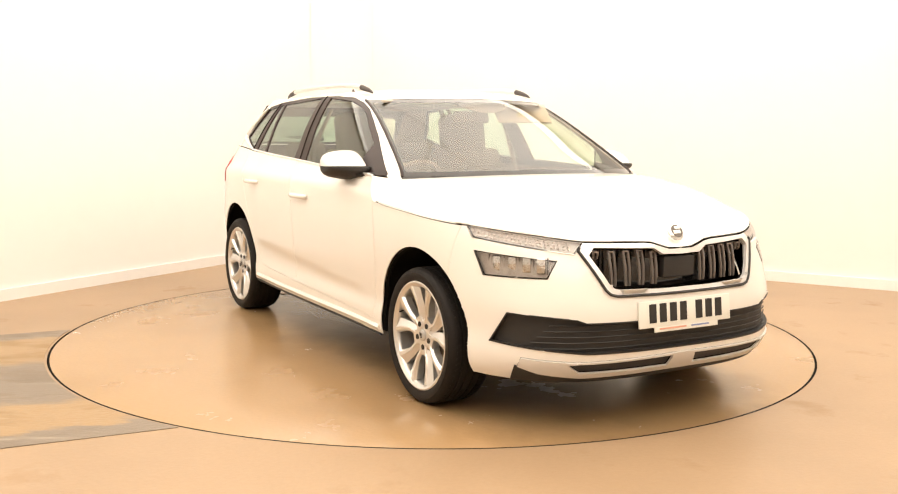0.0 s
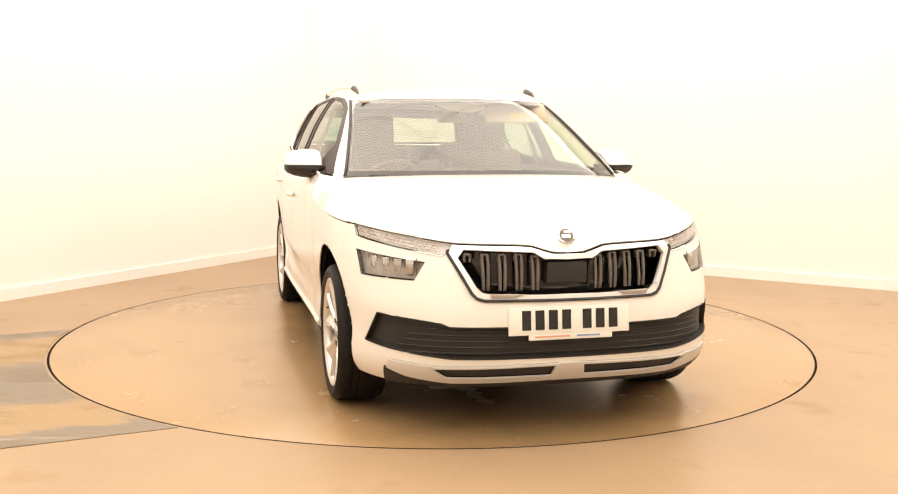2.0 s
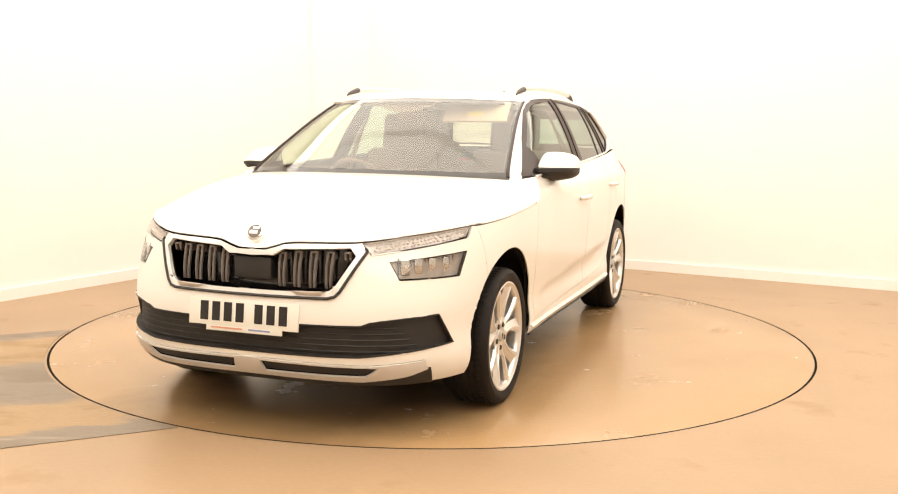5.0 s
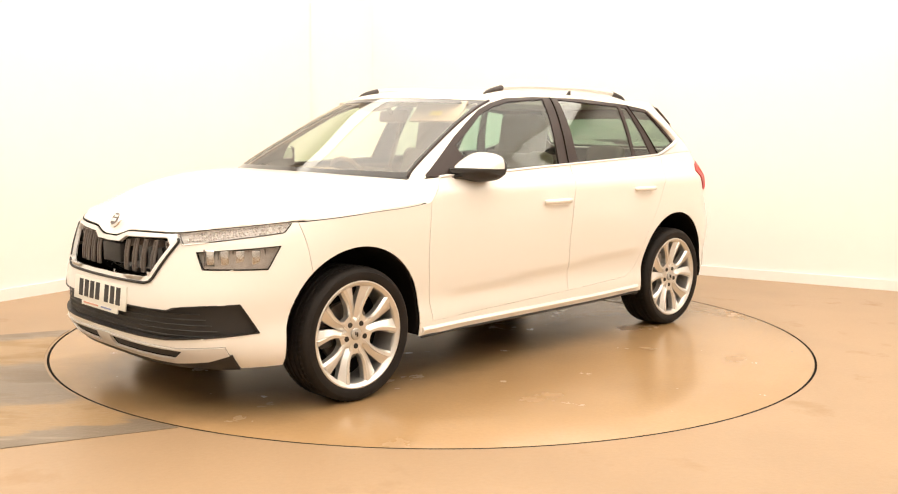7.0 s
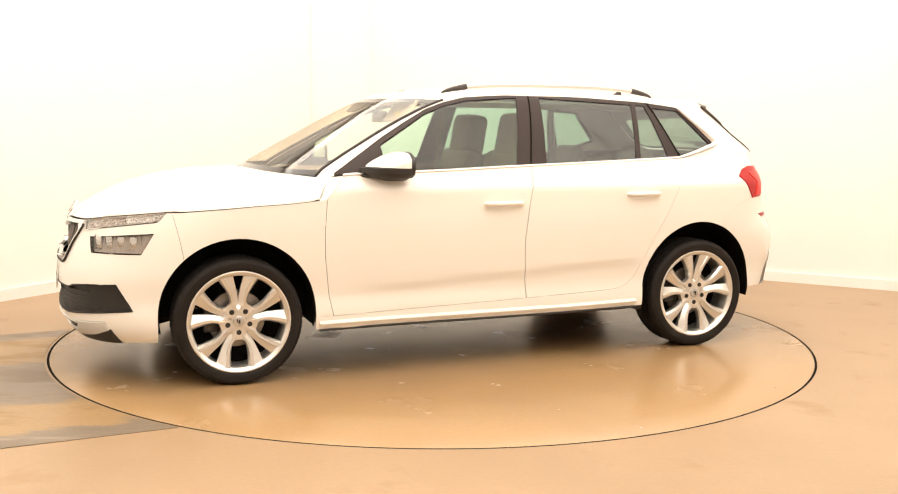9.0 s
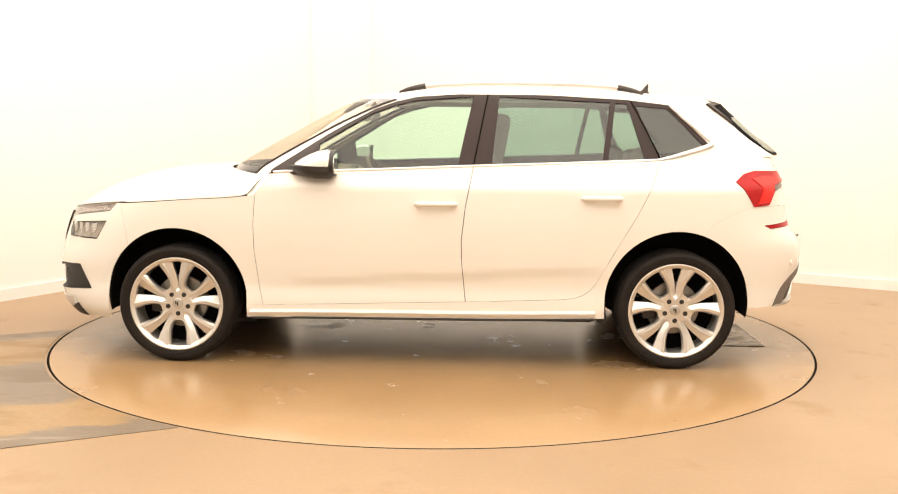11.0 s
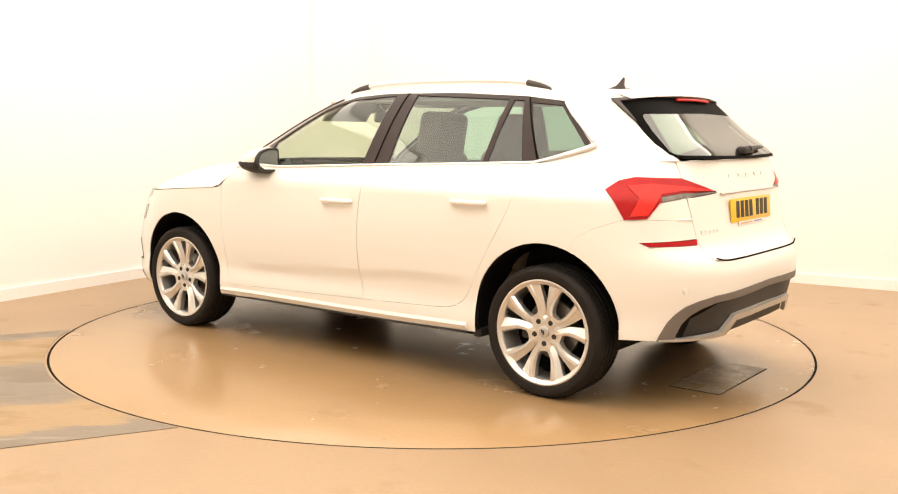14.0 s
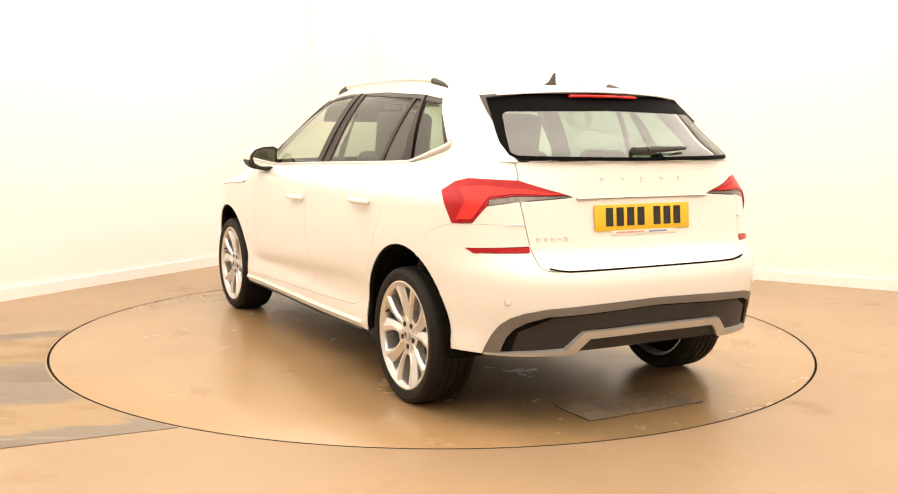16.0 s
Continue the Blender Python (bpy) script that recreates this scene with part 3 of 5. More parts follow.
FRONT = lambda c: c.x > 1.3
REAR = lambda c: c.x < -1.4
SIDE = lambda c: c.y > 0.5
DOOR_F = [(0.892, 0.905), (0.903, 0.75), (0.902, 0.62), (0.88, 0.42), (0.858, 0.316), (-0.216, 0.348), (-0.195, 0.55), (-0.191, 0.674), (-0.21, 0.85), (-0.25, 1.06), (-0.25, 1.3), (0.76, 1.3), (0.80, 1.015)]
DOOR_R = [(-0.216, 0.348), (-0.70, 0.365), (-0.775, 0.371), (-0.828, 0.386), (-0.868, 0.412), (-0.902, 0.452), (-0.946, 0.535), (-1.02, 0.67), (-1.113, 0.829), (-1.18, 0.97), (-1.225, 1.085), (-1.23, 1.3), (-0.25, 1.3), (-0.25, 1.06), (-0.21, 0.85), (-0.191, 0.674), (-0.195, 0.55)]


def car_body(car):
    sh = lower_shell()
    for cx, cz, r in ((1.3255, 0.345, 0.378), (-1.3255, 0.358, 0.378)):
        take(sh, arch_poly(cx, cz, r), "side", SIDE).free()
    # grille opening and its bright frame
    take(sh, [(-0.01, 0.735), (0.105, 0.735), (0.15, 0.762), (0.425, 0.773), (0.449, 0.744), (0.385, 0.630), (0.365, 0.612), (0.336, 0.606), (-0.01, 0.600)], "end", FRONT).free()
    frame_bm = take(sh, [(-0.01, 0.80), (0.07, 0.80), (0.14, 0.82), (0.437, 0.82), (0.462, 0.80), (0.492, 0.764), (0.408, 0.606), (0.390, 0.588), (0.36, 0.580), (-0.01, 0.577)], "end", FRONT)
    drl = take(sh, [(1.10, 0.81), (1.066, 0.748), (0.628, 0.803), (0.590, 0.86)], "nose", FRONT)
    lamp = take(sh, [(0.999, 0.723), (0.641, 0.75), (0.690, 0.651), (0.967, 0.650)], "nose", FRONT)
    intake = take(sh, [(1.6, 0.473), (1.13, 0.474), (1.09, 0.49), (0.95, 0.502), (0.803, 0.508), (0.725, 0.38), (1.024, 0.354), (1.135, 0.343), (1.6, 0.341)], "nose", FRONT)
    black_f = take(sh, [(1.468, 0.309), (1.06, 0.301), (1.10, 0.262), (1.44, 0.262)], "nose", FRONT)
    grey_f = take(sh, [(1.6, 0.242), (1.10, 0.236), (0.94, 0.258), (0.84, 0.290), (0.80, 0.18), (1.6, 0.18)], "nose", FRONT)
    skid = take(sh, [(1.6, 0.322), (1.10, 0.310), (0.868, 0.325), (0.845, 0.27), (1.10, 0.2), (1.6, 0.2)], "nose", FRONT)
    # rear
    tail = take(sh, [(0.572, 0.994), (0.634, 1.035), (0.699, 1.051), (0.909, 1.046), (1.122, 0.978), (0.918, 0.961), (0.792, 0.941), (0.747, 0.888), (0.735, 0.872), (0.640, 0.865)], "tail", REAR)
    refl = take(sh, [(0.70, 0.767), (0.974, 0.781), (0.975, 0.754), (0.741, 0.749)], "tail", REAR)
    gate = take(sh, [(-0.01, 0.682), (0.53, 0.682), (0.564, 0.695), (0.583, 0.781), (0.607, 0.966), (0.590, 1.081), (0.60, 1.3), (-0.01, 1.3)], "end", REAR)
    strip_r = take(sh, [(0.80, 0.338), (1.12, 0.350), (1.196, 0.424), (1.6, 0.428), (1.6, 0.398), (1.215, 0.394), (1.145, 0.320), (0.78, 0.308)], "tail", REAR)
    lip_r = take(sh, [(0.778, 0.30), (0.80, 0.36), (0.83, 0.415), (0.865, 0.458), (0.91, 0.490), (0.97, 0.512), (1.06, 0.530), (1.25, 0.541), (1.6, 0.552), (1.6, 0.522), (1.06, 0.498), (0.98, 0.475), (0.93, 0.447), (0.895, 0.41), (0.872, 0.36), (0.86, 0.30)], "tail", REAR)
    black_r = take(sh, [(0.86, 0.30), (0.872, 0.36), (0.895, 0.41), (0.93, 0.447), (0.98, 0.475), (1.06, 0.498), (1.6, 0.522), (1.6, 0.2), (0.86, 0.2)], "tail", REAR)
    door_f = take(sh, DOOR_F, "side", SIDE)
    door_r = take(sh, DOOR_R, "side", SIDE)
    sill = take(sh, [(0.97, 0.314), (0.858, 0.316), (-0.216, 0.348), (-0.70, 0.365), (-0.775, 0.371), (-0.95, 0.376), (-0.96, 0.0), (0.97, 0.0)], "side", lambda c: c.y > 0.5 and -0.97 < c.x < 0.98)
    bump_f = take(sh, [(1.640, 0.90), (1.60, 0.74), (1.575, 0.60), (1.6, 0.0), (2.4, 0.0), (2.4, 0.90)], "side", FRONT)
    bump_r = take(sh, [(-1.715, 0.867), (-1.65, 0.845), (-1.57, 0.815), (-1.50, 0.775), (-1.445, 0.70), (-1.6, 0.0), (-2.4, 0.0), (-2.4, 0.867)], "side", REAR)
    fender = take(sh, [(0.80, 0.0), (0.80, 1.2), (2.4, 1.2), (2.4, 0.0)], "side", SIDE)

    for sheet in (bump_f, bump_r, fender, door_f, door_r, sh):
        tidy(sheet)
    fb = part("front_bumper", dress(bump_f, 0.001), PAINT, car)
    part("grille_frame", dress(frame_bm, 0.003, 0.02, 0.004), SATIN, fb, "bright chrome grille surround")
    rim, mp = bmesh.new(), {}
    for e in [e for e in intake.edges if e.is_boundary and max(v.co.y for v in e.verts) > 0.003]:
        for v in e.verts:
            if v not in mp:
                mp[v] = (rim.verts.new(v.co + v.normal * 0.0035), rim.verts.new(v.co - v.normal * 0.024))
        a, b = (mp[v] for v in e.verts)
        rim.faces.new((a[0], b[0], b[1], a[1]))
    bmesh.ops.recalc_face_normals(rim, faces=rim.faces)
    part("intake_rim", dress(rim, 0.0, 0.005), BLACKP, fb, "black plastic rim of the lower intake")
    part("intake_mesh", dress(intake, 0.0, 0.008, -0.022), BLACKP, fb, "black lower air intake")
    part("skid_plate", dress(skid, 0.001, 0.01, 0.008), SKIDM, fb, "silver front skid plate")
    part("lower_lip", dress(grey_f, 0.0, 0.01, 0.006), BLACKP, fb, "dark grey plastic lower lip")
    part("vent", dress(black_f, 0.0, 0.008, -0.006), BLACKP, fb)
    grille(fb)
    intake_bars(fb)
    pair("fender", dress(fender, 0.001, both=False), PAINT, car)
    sills = pair("sill", dress(sill, 0.0, both=False), PAINT, car)
    for ob, s in zip(sills, (1, -1)):
        for nm, r, dz, m in (("sill_ledge", 0.015, 0.030, PAINT), ("sill_flange", 0.007, -0.004, BLACKP)):
            bm = bmesh.new()
            pts = []
            for x in steps(0.93, -0.90, 24):
                z = SILL(x) + dz
                pts.append((x, s * (HALF(z) - 0.005 * (z < 0.40) * (abs(x) < 0.8)) * taper(x), z))
            tube(bm, pts, r, 6)
            part(nm, bm, m, ob)
        bm = bmesh.new()
        box(bm, -0.968, min(s * 0.72, s * 0.828), 0.236, -0.915, max(s * 0.72, s * 0.828), 0.282, 0.012)
        part("jacking_flap", bm, BLACKP, ob, "small black flap ahead of the rear wheel")
    doors_f = pair("front_door", dress(door_f, 0.0018, both=False), PAINT, car)
    doors_r = pair("rear_door", dress(door_r, 0.0018, both=False), PAINT, car)
    pair("quarter_panel", dress(sh, 0.0003, both=False), PAINT, car)
    rb = part("rear_bumper", dress(bump_r, 0.0006), PAINT, car)
    part("diffuser", dress(black_r, 0.0, 0.01, -0.015), BLACKP, rb, "black plastic lower bumper")
    part("bumper_lip", dress(lip_r, 0.0, 0.012, 0.004), GREYP, rb, "grey plastic bumper edge")
    part("skid_strip", dress(strip_r, 0.0, 0.02, 0.008), SILVER, rb, "silver skid strip")
    pair("reflector", dress(refl, 0.002, 0.01, 0.001, both=False), REDP, rb, "red bumper reflector")
    for y in (0.69, -0.69):
        n = TAIL_N(0.56)
        bm = bmesh.new()
        lathe(bm, [(0.0001, 0.004), (0.010, 0.0035), (0.0105, 0.0005), (0.013, 0.0005), (0.0135, 0.003), (0.015, 0.002), (0.015, -0.006)], 20, "X")
        o = part("parking_sensor", bm, PAINT, rb)
        o.matrix_basis = pose(-1.2 + (TAIL(0.56) + 1.2) * (1 - (abs(y) / (HALF(0.56) * 0.955)) ** n) ** (1 / n) - 0.001, y, 0.56, 0, 0, 180 - 38 * math.copysign(1, y))
    tg = part("tailgate", dress(gate, 0.003), PAINT, car)
    headlamps(car, drl, lamp)
    tail_lamps(car, tail)
    # dark inner shell behind the gaps, added so that they look shaded
    bm = lower_shell(0.011)
    for cx, cz, r in ((1.3255, 0.345, 0.39), (-1.3255, 0.358, 0.39)):
        take(bm, arch_poly(cx, cz, r), "side", SIDE).free()
    take(bm, [(-0.01, 0.73), (0.105, 0.73), (0.15, 0.757), (0.42, 0.768), (0.443, 0.744), (0.378, 0.628), (0.336, 0.606), (-0.01, 0.597)], "end", FRONT).free()
    for poly in ([(1.09, 0.80), (1.062, 0.752), (0.635, 0.805), (0.60, 0.85)], [(0.993, 0.720), (0.648, 0.745), (0.695, 0.655), (0.962, 0.654)],
                 [(1.6, 0.468), (1.13, 0.469), (1.09, 0.485), (0.806, 0.503), (0.735, 0.384), (1.024, 0.359), (1.135, 0.348), (1.6, 0.346)]):
        take(bm, poly, "nose", FRONT).free()
    take(bm, [(0.90, 0.32), (0.94, 0.43), (1.08, 0.49), (1.6, 0.515), (1.6, 0.2), (0.90, 0.2)], "tail", REAR).free()
    part("gap_shade_shell", dress(bm, 0, 0), UNDER, car, "black inner shell added to darken the panel gaps")
    return fb, tg, doors_f, doors_r


def bonnet(car):
    us = [u for u in FULL_U if u <= 1.0 or lower(0.84, u)[0] > 0.915]
    edge_pts = [Vector(lower(body_top(u), u)) for u in us]
    run = [0.0]
    for a, b in zip(edge_pts, edge_pts[1:]):
        run.append(run[-1] + (b - a).length)
    cols = []
    for e, r in zip(edge_pts, run):
        k = r / run[-1]
        w = 0.775 * k ** 0.8
        c = Vector((scuttle_x(w) - 0.030, w, 1.030 - 0.030 * k * k))
        col = []
        for i in range(33):
            v = (i / 32) ** 1.5
            p = e.lerp(c, v)
            g = 2.9 - 1.5 * k
            p.z = e.z + (c.z - e.z) * (1 - (1 - v) ** g)
            # two soft creases that run to the screen
            d = (p.y - (0.38 + 0.16 * v)) / 0.05
            p.z += 0.0045 + 0.006 * math.exp(-d * d) * min(1, v * 4) * (1 - v)
            col.append(p)
        cols.append(col)
    bm = grid_mesh(cols)
    bm.normal_update()
    if sum(f.normal.z for f in bm.faces) < 0:
        bmesh.ops.reverse_faces(bm, faces=bm.faces)
    # black bar laid in the bonnet's gap to give the seam its shade
    seal = bmesh.new()
    line = [e + Vector((-0.001, -0.001, 0.002)) for e in edge_pts]
    tube(seal, [Vector((p.x, -p.y, p.z)) for p in reversed(line[1:])] + [p for p in line if p.y >= 0], 0.0022, 6)
    part("bonnet_gap_line", seal, GAP, car, "black line for the shaded gap round the bonnet")
    ob = part("bonnet", dress(bm, 0.005), PAINT, car, edge=50)
    bm = bmesh.new()
    lathe(bm, [(0.0001, 0.012), (0.034, 0.011), (0.041, 0.006), (0.043, 0.0), (0.0001, 0.0)], 32, "Z")
    b = part("badge", bm, CHROME, ob, "round chrome badge")
    b.matrix_basis = pose(2.058, 0, 0.824, 0, 58, 0)
    bm = bmesh.new()
    lathe(bm, [(0.0001, 0.0135), (0.030, 0.0125), (0.031, 0.010)], 32, "Z")
    f = part("badge_field", bm, GREYP, ob)
    f.matrix_basis = pose(2.058, 0, 0.824, 0, 58, 0)
    bm = bmesh.new()
    box(bm, -0.002, -0.022, 0.012, 0.014, 0.016, 0.0155, 0.001)
    box(bm, -0.020, -0.010, 0.012, -0.008, 0.020, 0.0155, 0.001)
    m = part("badge_mark", bm, SATIN, ob)
    m.matrix_basis = pose(2.058, 0, 0.824, 0, 58, 0)
    return ob


def cowl(car):
    """Closes the gap between wing, bonnet and screen."""
    us = [u for u in FULL_U if 0.60 < lower(0.95, u)[0] < 0.93]
    cols = []
    for u in us:
        a = Vector(lower(body_top(u), u))
        k = min(1, max(0, (0.93 - a.x) / 0.33))
        b = Vector((0.99 - 0.30 * k, 0.70 + 0.10 * k, 1.0 + 0.02 * k))
        cols.append([a.lerp(b, i / 6) + Vector((0, 0, -0.004)) for i in range(7)])
    bm = grid_mesh(cols)
    bm.normal_update()
    if sum(f.normal.z for f in bm.faces) < 0:
        bmesh.ops.reverse_faces(bm, faces=bm.faces)
    pair("pillar_base", dress(bm, 0, 0.01, both=False), PAINT, car)
    bm = bmesh.new()
    pts = [(scuttle_x(y) - 0.05, y, 1.010) for y in steps(0.0, 0.72, 16)]
    pts = [(x, -y, z) for x, y, z in reversed(pts[1:])] + pts
    tube(bm, pts, 0.026, 8, 0.4)
    part("scuttle", bm, BLACKP, car, "black plastic scuttle under the windscreen")


def grille(fb):
    bm = bmesh.new()
    cols = []
    for y in steps(-0.45, 0.45, 24):
        x = lower(0.68, 0)[0] - 0.16 * (y / 0.5) ** 2 * 0.9 - 0.075
        cols.append([Vector((x - 0.02 * (z - 0.6), y, z)) for z in steps(0.585, 0.785, 4)])
    part("grille_backing", dress(grid_mesh(cols), 0, 0, both=False), GLOSSBLK, fb)
    # black bar round the bright frame, drawn for the dark of the gap there
    line = [(0.484, 0.776), (0.492, 0.764), (0.408, 0.606), (0.390, 0.588), (0.36, 0.580), (0.0, 0.577)]
    run = []
    for (y0, z0), (y1, z1) in zip(line, line[1:]):
        run += [(y0 + (y1 - y0) * k / 8, z0 + (z1 - z0) * k / 8) for k in range(8)]
    run += [(-y, z) for y, z in reversed(run)]
    bm = bmesh.new()
    tube(bm, [(1.2 + (NOSE(z) - 1.2) * (1 - (abs(y) / HALF(z)) ** NOSE_N(z)) ** (1 / NOSE_N(z)) + 0.005, y, z) for y, z in run], 0.0065, 6)
    part("grille_gap_line", bm, BLACKP, fb, "thin black line for the shaded gap round the grille surround")
    # upright double slats with bright heads
    for i in range(10):
        a = 0.137 + 0.068 * (i // 2)
        y = a if i % 2 else -a
        top = min(0.756 if a > 0.15 else 0.748, 0.775 - max(0, a - 0.40) * 1.2)
        bot = 0.612 + max(0, a - 0.345) * 1.75

        def front(z):
            return 1.2 + (NOSE(z) - 1.2) * (1 - (a / HALF(z)) ** NOSE_N(z)) ** (1 / NOSE_N(z)) - 0.026
        bm = bmesh.new()
        for k in (-1, 1):
            tube(bm, [(front(z) - 0.020 * ((top - z) / (top - bot)) ** 2, y + k * (0.0125 - 0.003 * (top - z) / (top - bot)), z) for z in steps(bot, top, 9)], 0.0074, 8)
        slat = part("slat", bm, SLATM, fb)
        bm = bmesh.new()
        for k in (-1, 1):
            box(bm, front(top) - 0.03, y + k * 0.0115 - 0.0035, top - 0.030, front(top) + 0.0070, y + k * 0.0115 + 0.0035, top + 0.002, 0.003)
        box(bm, front(top) - 0.03, y - 0.0145, top - 0.005, front(top) + 0.0065, y + 0.0145, top + 0.003, 0.003)
        part("slat_cap", bm, CAPM, slat)
    bm = bmesh.new()
    box(bm, 2.02, -0.088, 0.634, 2.090, 0.088, 0.726, 0.008)
    part("sensor_cover", bm, BLACKP, fb, "plain black sensor cover in the grille", edge=40)


def intake_bars(fb):
    """Fine rows of mesh in the lower intake."""
    for r in range(5):
        z = 0.365 + r * 0.024
        bm = bmesh.new()
        pts = []
        for y in steps(-0.70 + 0.02 * r, 0.70 - 0.02 * r, 40):
            n = NOSE_N(z)
            x = 1.2 + (NOSE(z) - 1.2) * (1 - (abs(y) / HALF(z)) ** n) ** (1 / n)
            pts.append((x - 0.018 + 0.002 * math.sin(y * 130 + r * 3.1), y, z))
        tube(bm, pts, 0.0032, 5)
        part("mesh_bar", bm, BLACKP, fb)
    for s in (-1, 1):
        bm = bmesh.new()
        box(bm, 2.075, s * 0.30 - 0.012, 0.37, 2.115, s * 0.30 + 0.012, 0.41, 0.004)
        part("sensor", bm, GREYP, fb)


def headlamps(car, drl, lamp):
    for s in (1, -1):
        hl = new("headlight")
        hl.parent = car
        tagged(hl, "clear split headlight with daylight strip above")
        for piece, nm in ((drl, "strip"), (lamp, "main")):
            b = piece if s == 1 else flipped(piece)
            src = b.copy()
            part(nm + "_lens", dress(src, 0.002, 0.0, 0.002, both=False), LENS, hl).visible_shadow = False
            src = b.copy()
            part(nm + "_housing", dress(src, 0.0, 0.0, -0.020, both=False), LAMPW if nm == "strip" else LAMPK, hl)
            src = b.copy()
            rim = bmesh.new()
            loop = [e for e in src.edges if e.is_boundary]
            mp = {}
            for e in loop:
                q = []
                for v in e.verts:
                    if v not in mp:
                        mp[v] = (rim.verts.new(v.co + v.normal * 0.002), rim.verts.new(v.co - v.normal * 0.021))
                    q.append(mp[v])
                rim.faces.new((q[0][0], q[1][0], q[1][1], q[0][1]))
            src.free()
            bmesh.ops.recalc_face_normals(rim, faces=rim.faces)
            part(nm + "_bezel", rim, BLACKP if nm == "main" else LAMPW, hl)
            if s == -1:
                b.free()
        # reflector bowls in the main lamp
        for k in range(4):
            t = 0.15 + 0.205 * k
            x, y = 1.985 - 0.20 * t - 0.05 * t * t, 0.60 + 0.19 * t
            bm = bmesh.new()
            box(bm, -0.014, -0.019, -0.034, 0.010, 0.019, 0.034, 0.006)
            o = part("reflector", bm, REFL, hl, edge=50)
            o.matrix_basis = pose(x - 0.006, s * (y - 0.004), 0.70, 0, 0, s * (38 + 9 * k))
        for k in range(5):
            t = 0.05 + 0.205 * k
            x, y = 1.985 - 0.20 * t - 0.05 * t * t, 0.60 + 0.19 * t
            bm = bmesh.new()
            box(bm, -0.016, -0.003, -0.036, 0.004, 0.003, 0.036, 0.002, 1)
            o = part("lamp_divider", bm, GREYP, hl)
            o.matrix_basis = pose(x - 0.010, s * (y - 0.006), 0.70, 0, 0, s * (35 + 12 * k))
        # cut-glass facets along the strip
        rng = random.Random(5)
        for k in range(22):
            t = (k + 0.5) / 22
            bm = bmesh.new()
            for row in range(3):
                y = 0.505 + 0.29 * t ** 0.8 + rng.uniform(-0.004, 0.004)
                z = 0.775 + 0.052 * t + (row - 1) * (0.010 + 0.006 * t)
                n = NOSE_N(z)
                x = 1.2 + (NOSE(z) - 1.2) * (1 - (y / HALF(z)) ** n) ** (1 / n) - 0.014
                c = pose(x, s * (y - 0.006), z, rng.uniform(0, 90), rng.uniform(-30, 30), s * (50 + 25 * t) + rng.uniform(-25, 25))
                vs = [bm.verts.new(c @ Vector(p)) for p in ((0.009, 0, 0), (-0.006, 0.009, 0), (-0.006, -0.009, 0), (-0.006, 0, 0.008), (-0.006, 0, -0.008))]
                for f in ((0, 1, 3), (0, 3, 2), (0, 2, 4), (0, 4, 1), (1, 4, 2, 3)):
                    bm.faces.new([vs[q] for q in f])
            bmesh.ops.recalc_face_normals(bm, faces=bm.faces)
            part("facet", bm, FACET, hl, smooth=False)
    drl.free()
    lamp.free()


def tail_lamps(car, tail):
    """Red lamps that wrap round the corner, with a brighter blade and a clear foot."""
    for s in (1, -1):
        tl = new("tail_light")
        tl.parent = car
        tagged(tl, "angular red tail light wrapped round the corner")
        b = tail.copy() if s == 1 else flipped(tail)
        if s == -1:
            for v in b.verts:
                v.co.y = -v.co.y
            bmesh.ops.reverse_faces(b, faces=b.faces)
        clear = take(b, [(0.80, 0.93), (0.80, 0.968), (0.90, 0.982), (1.2, 0.984), (1.2, 0.93)], "tail", REAR)
        blade = take(b, [(0.66, 1.01), (0.76, 1.022), (0.95, 1.008), (1.10, 0.985), (0.90, 0.99), (0.80, 0.976), (0.735, 0.885), (0.66, 0.88), (0.70, 0.96)], "tail", REAR)
        for nm, piece, m, p, lab in (("lens", b, REDP, 0.006, ""), ("light_blade", blade, REDB, 0.010, "brighter red light blade"), ("clear_lens", clear, LAMPD, 0.002, "clear grey reversing lamp")):
            dress(piece, 0.0008, 0.02, p, both=False)
            if s == -1:
                q = flipped(piece)
                piece.free()
                piece = q
            part(nm, piece, m, tl, lab)
    tail.free()


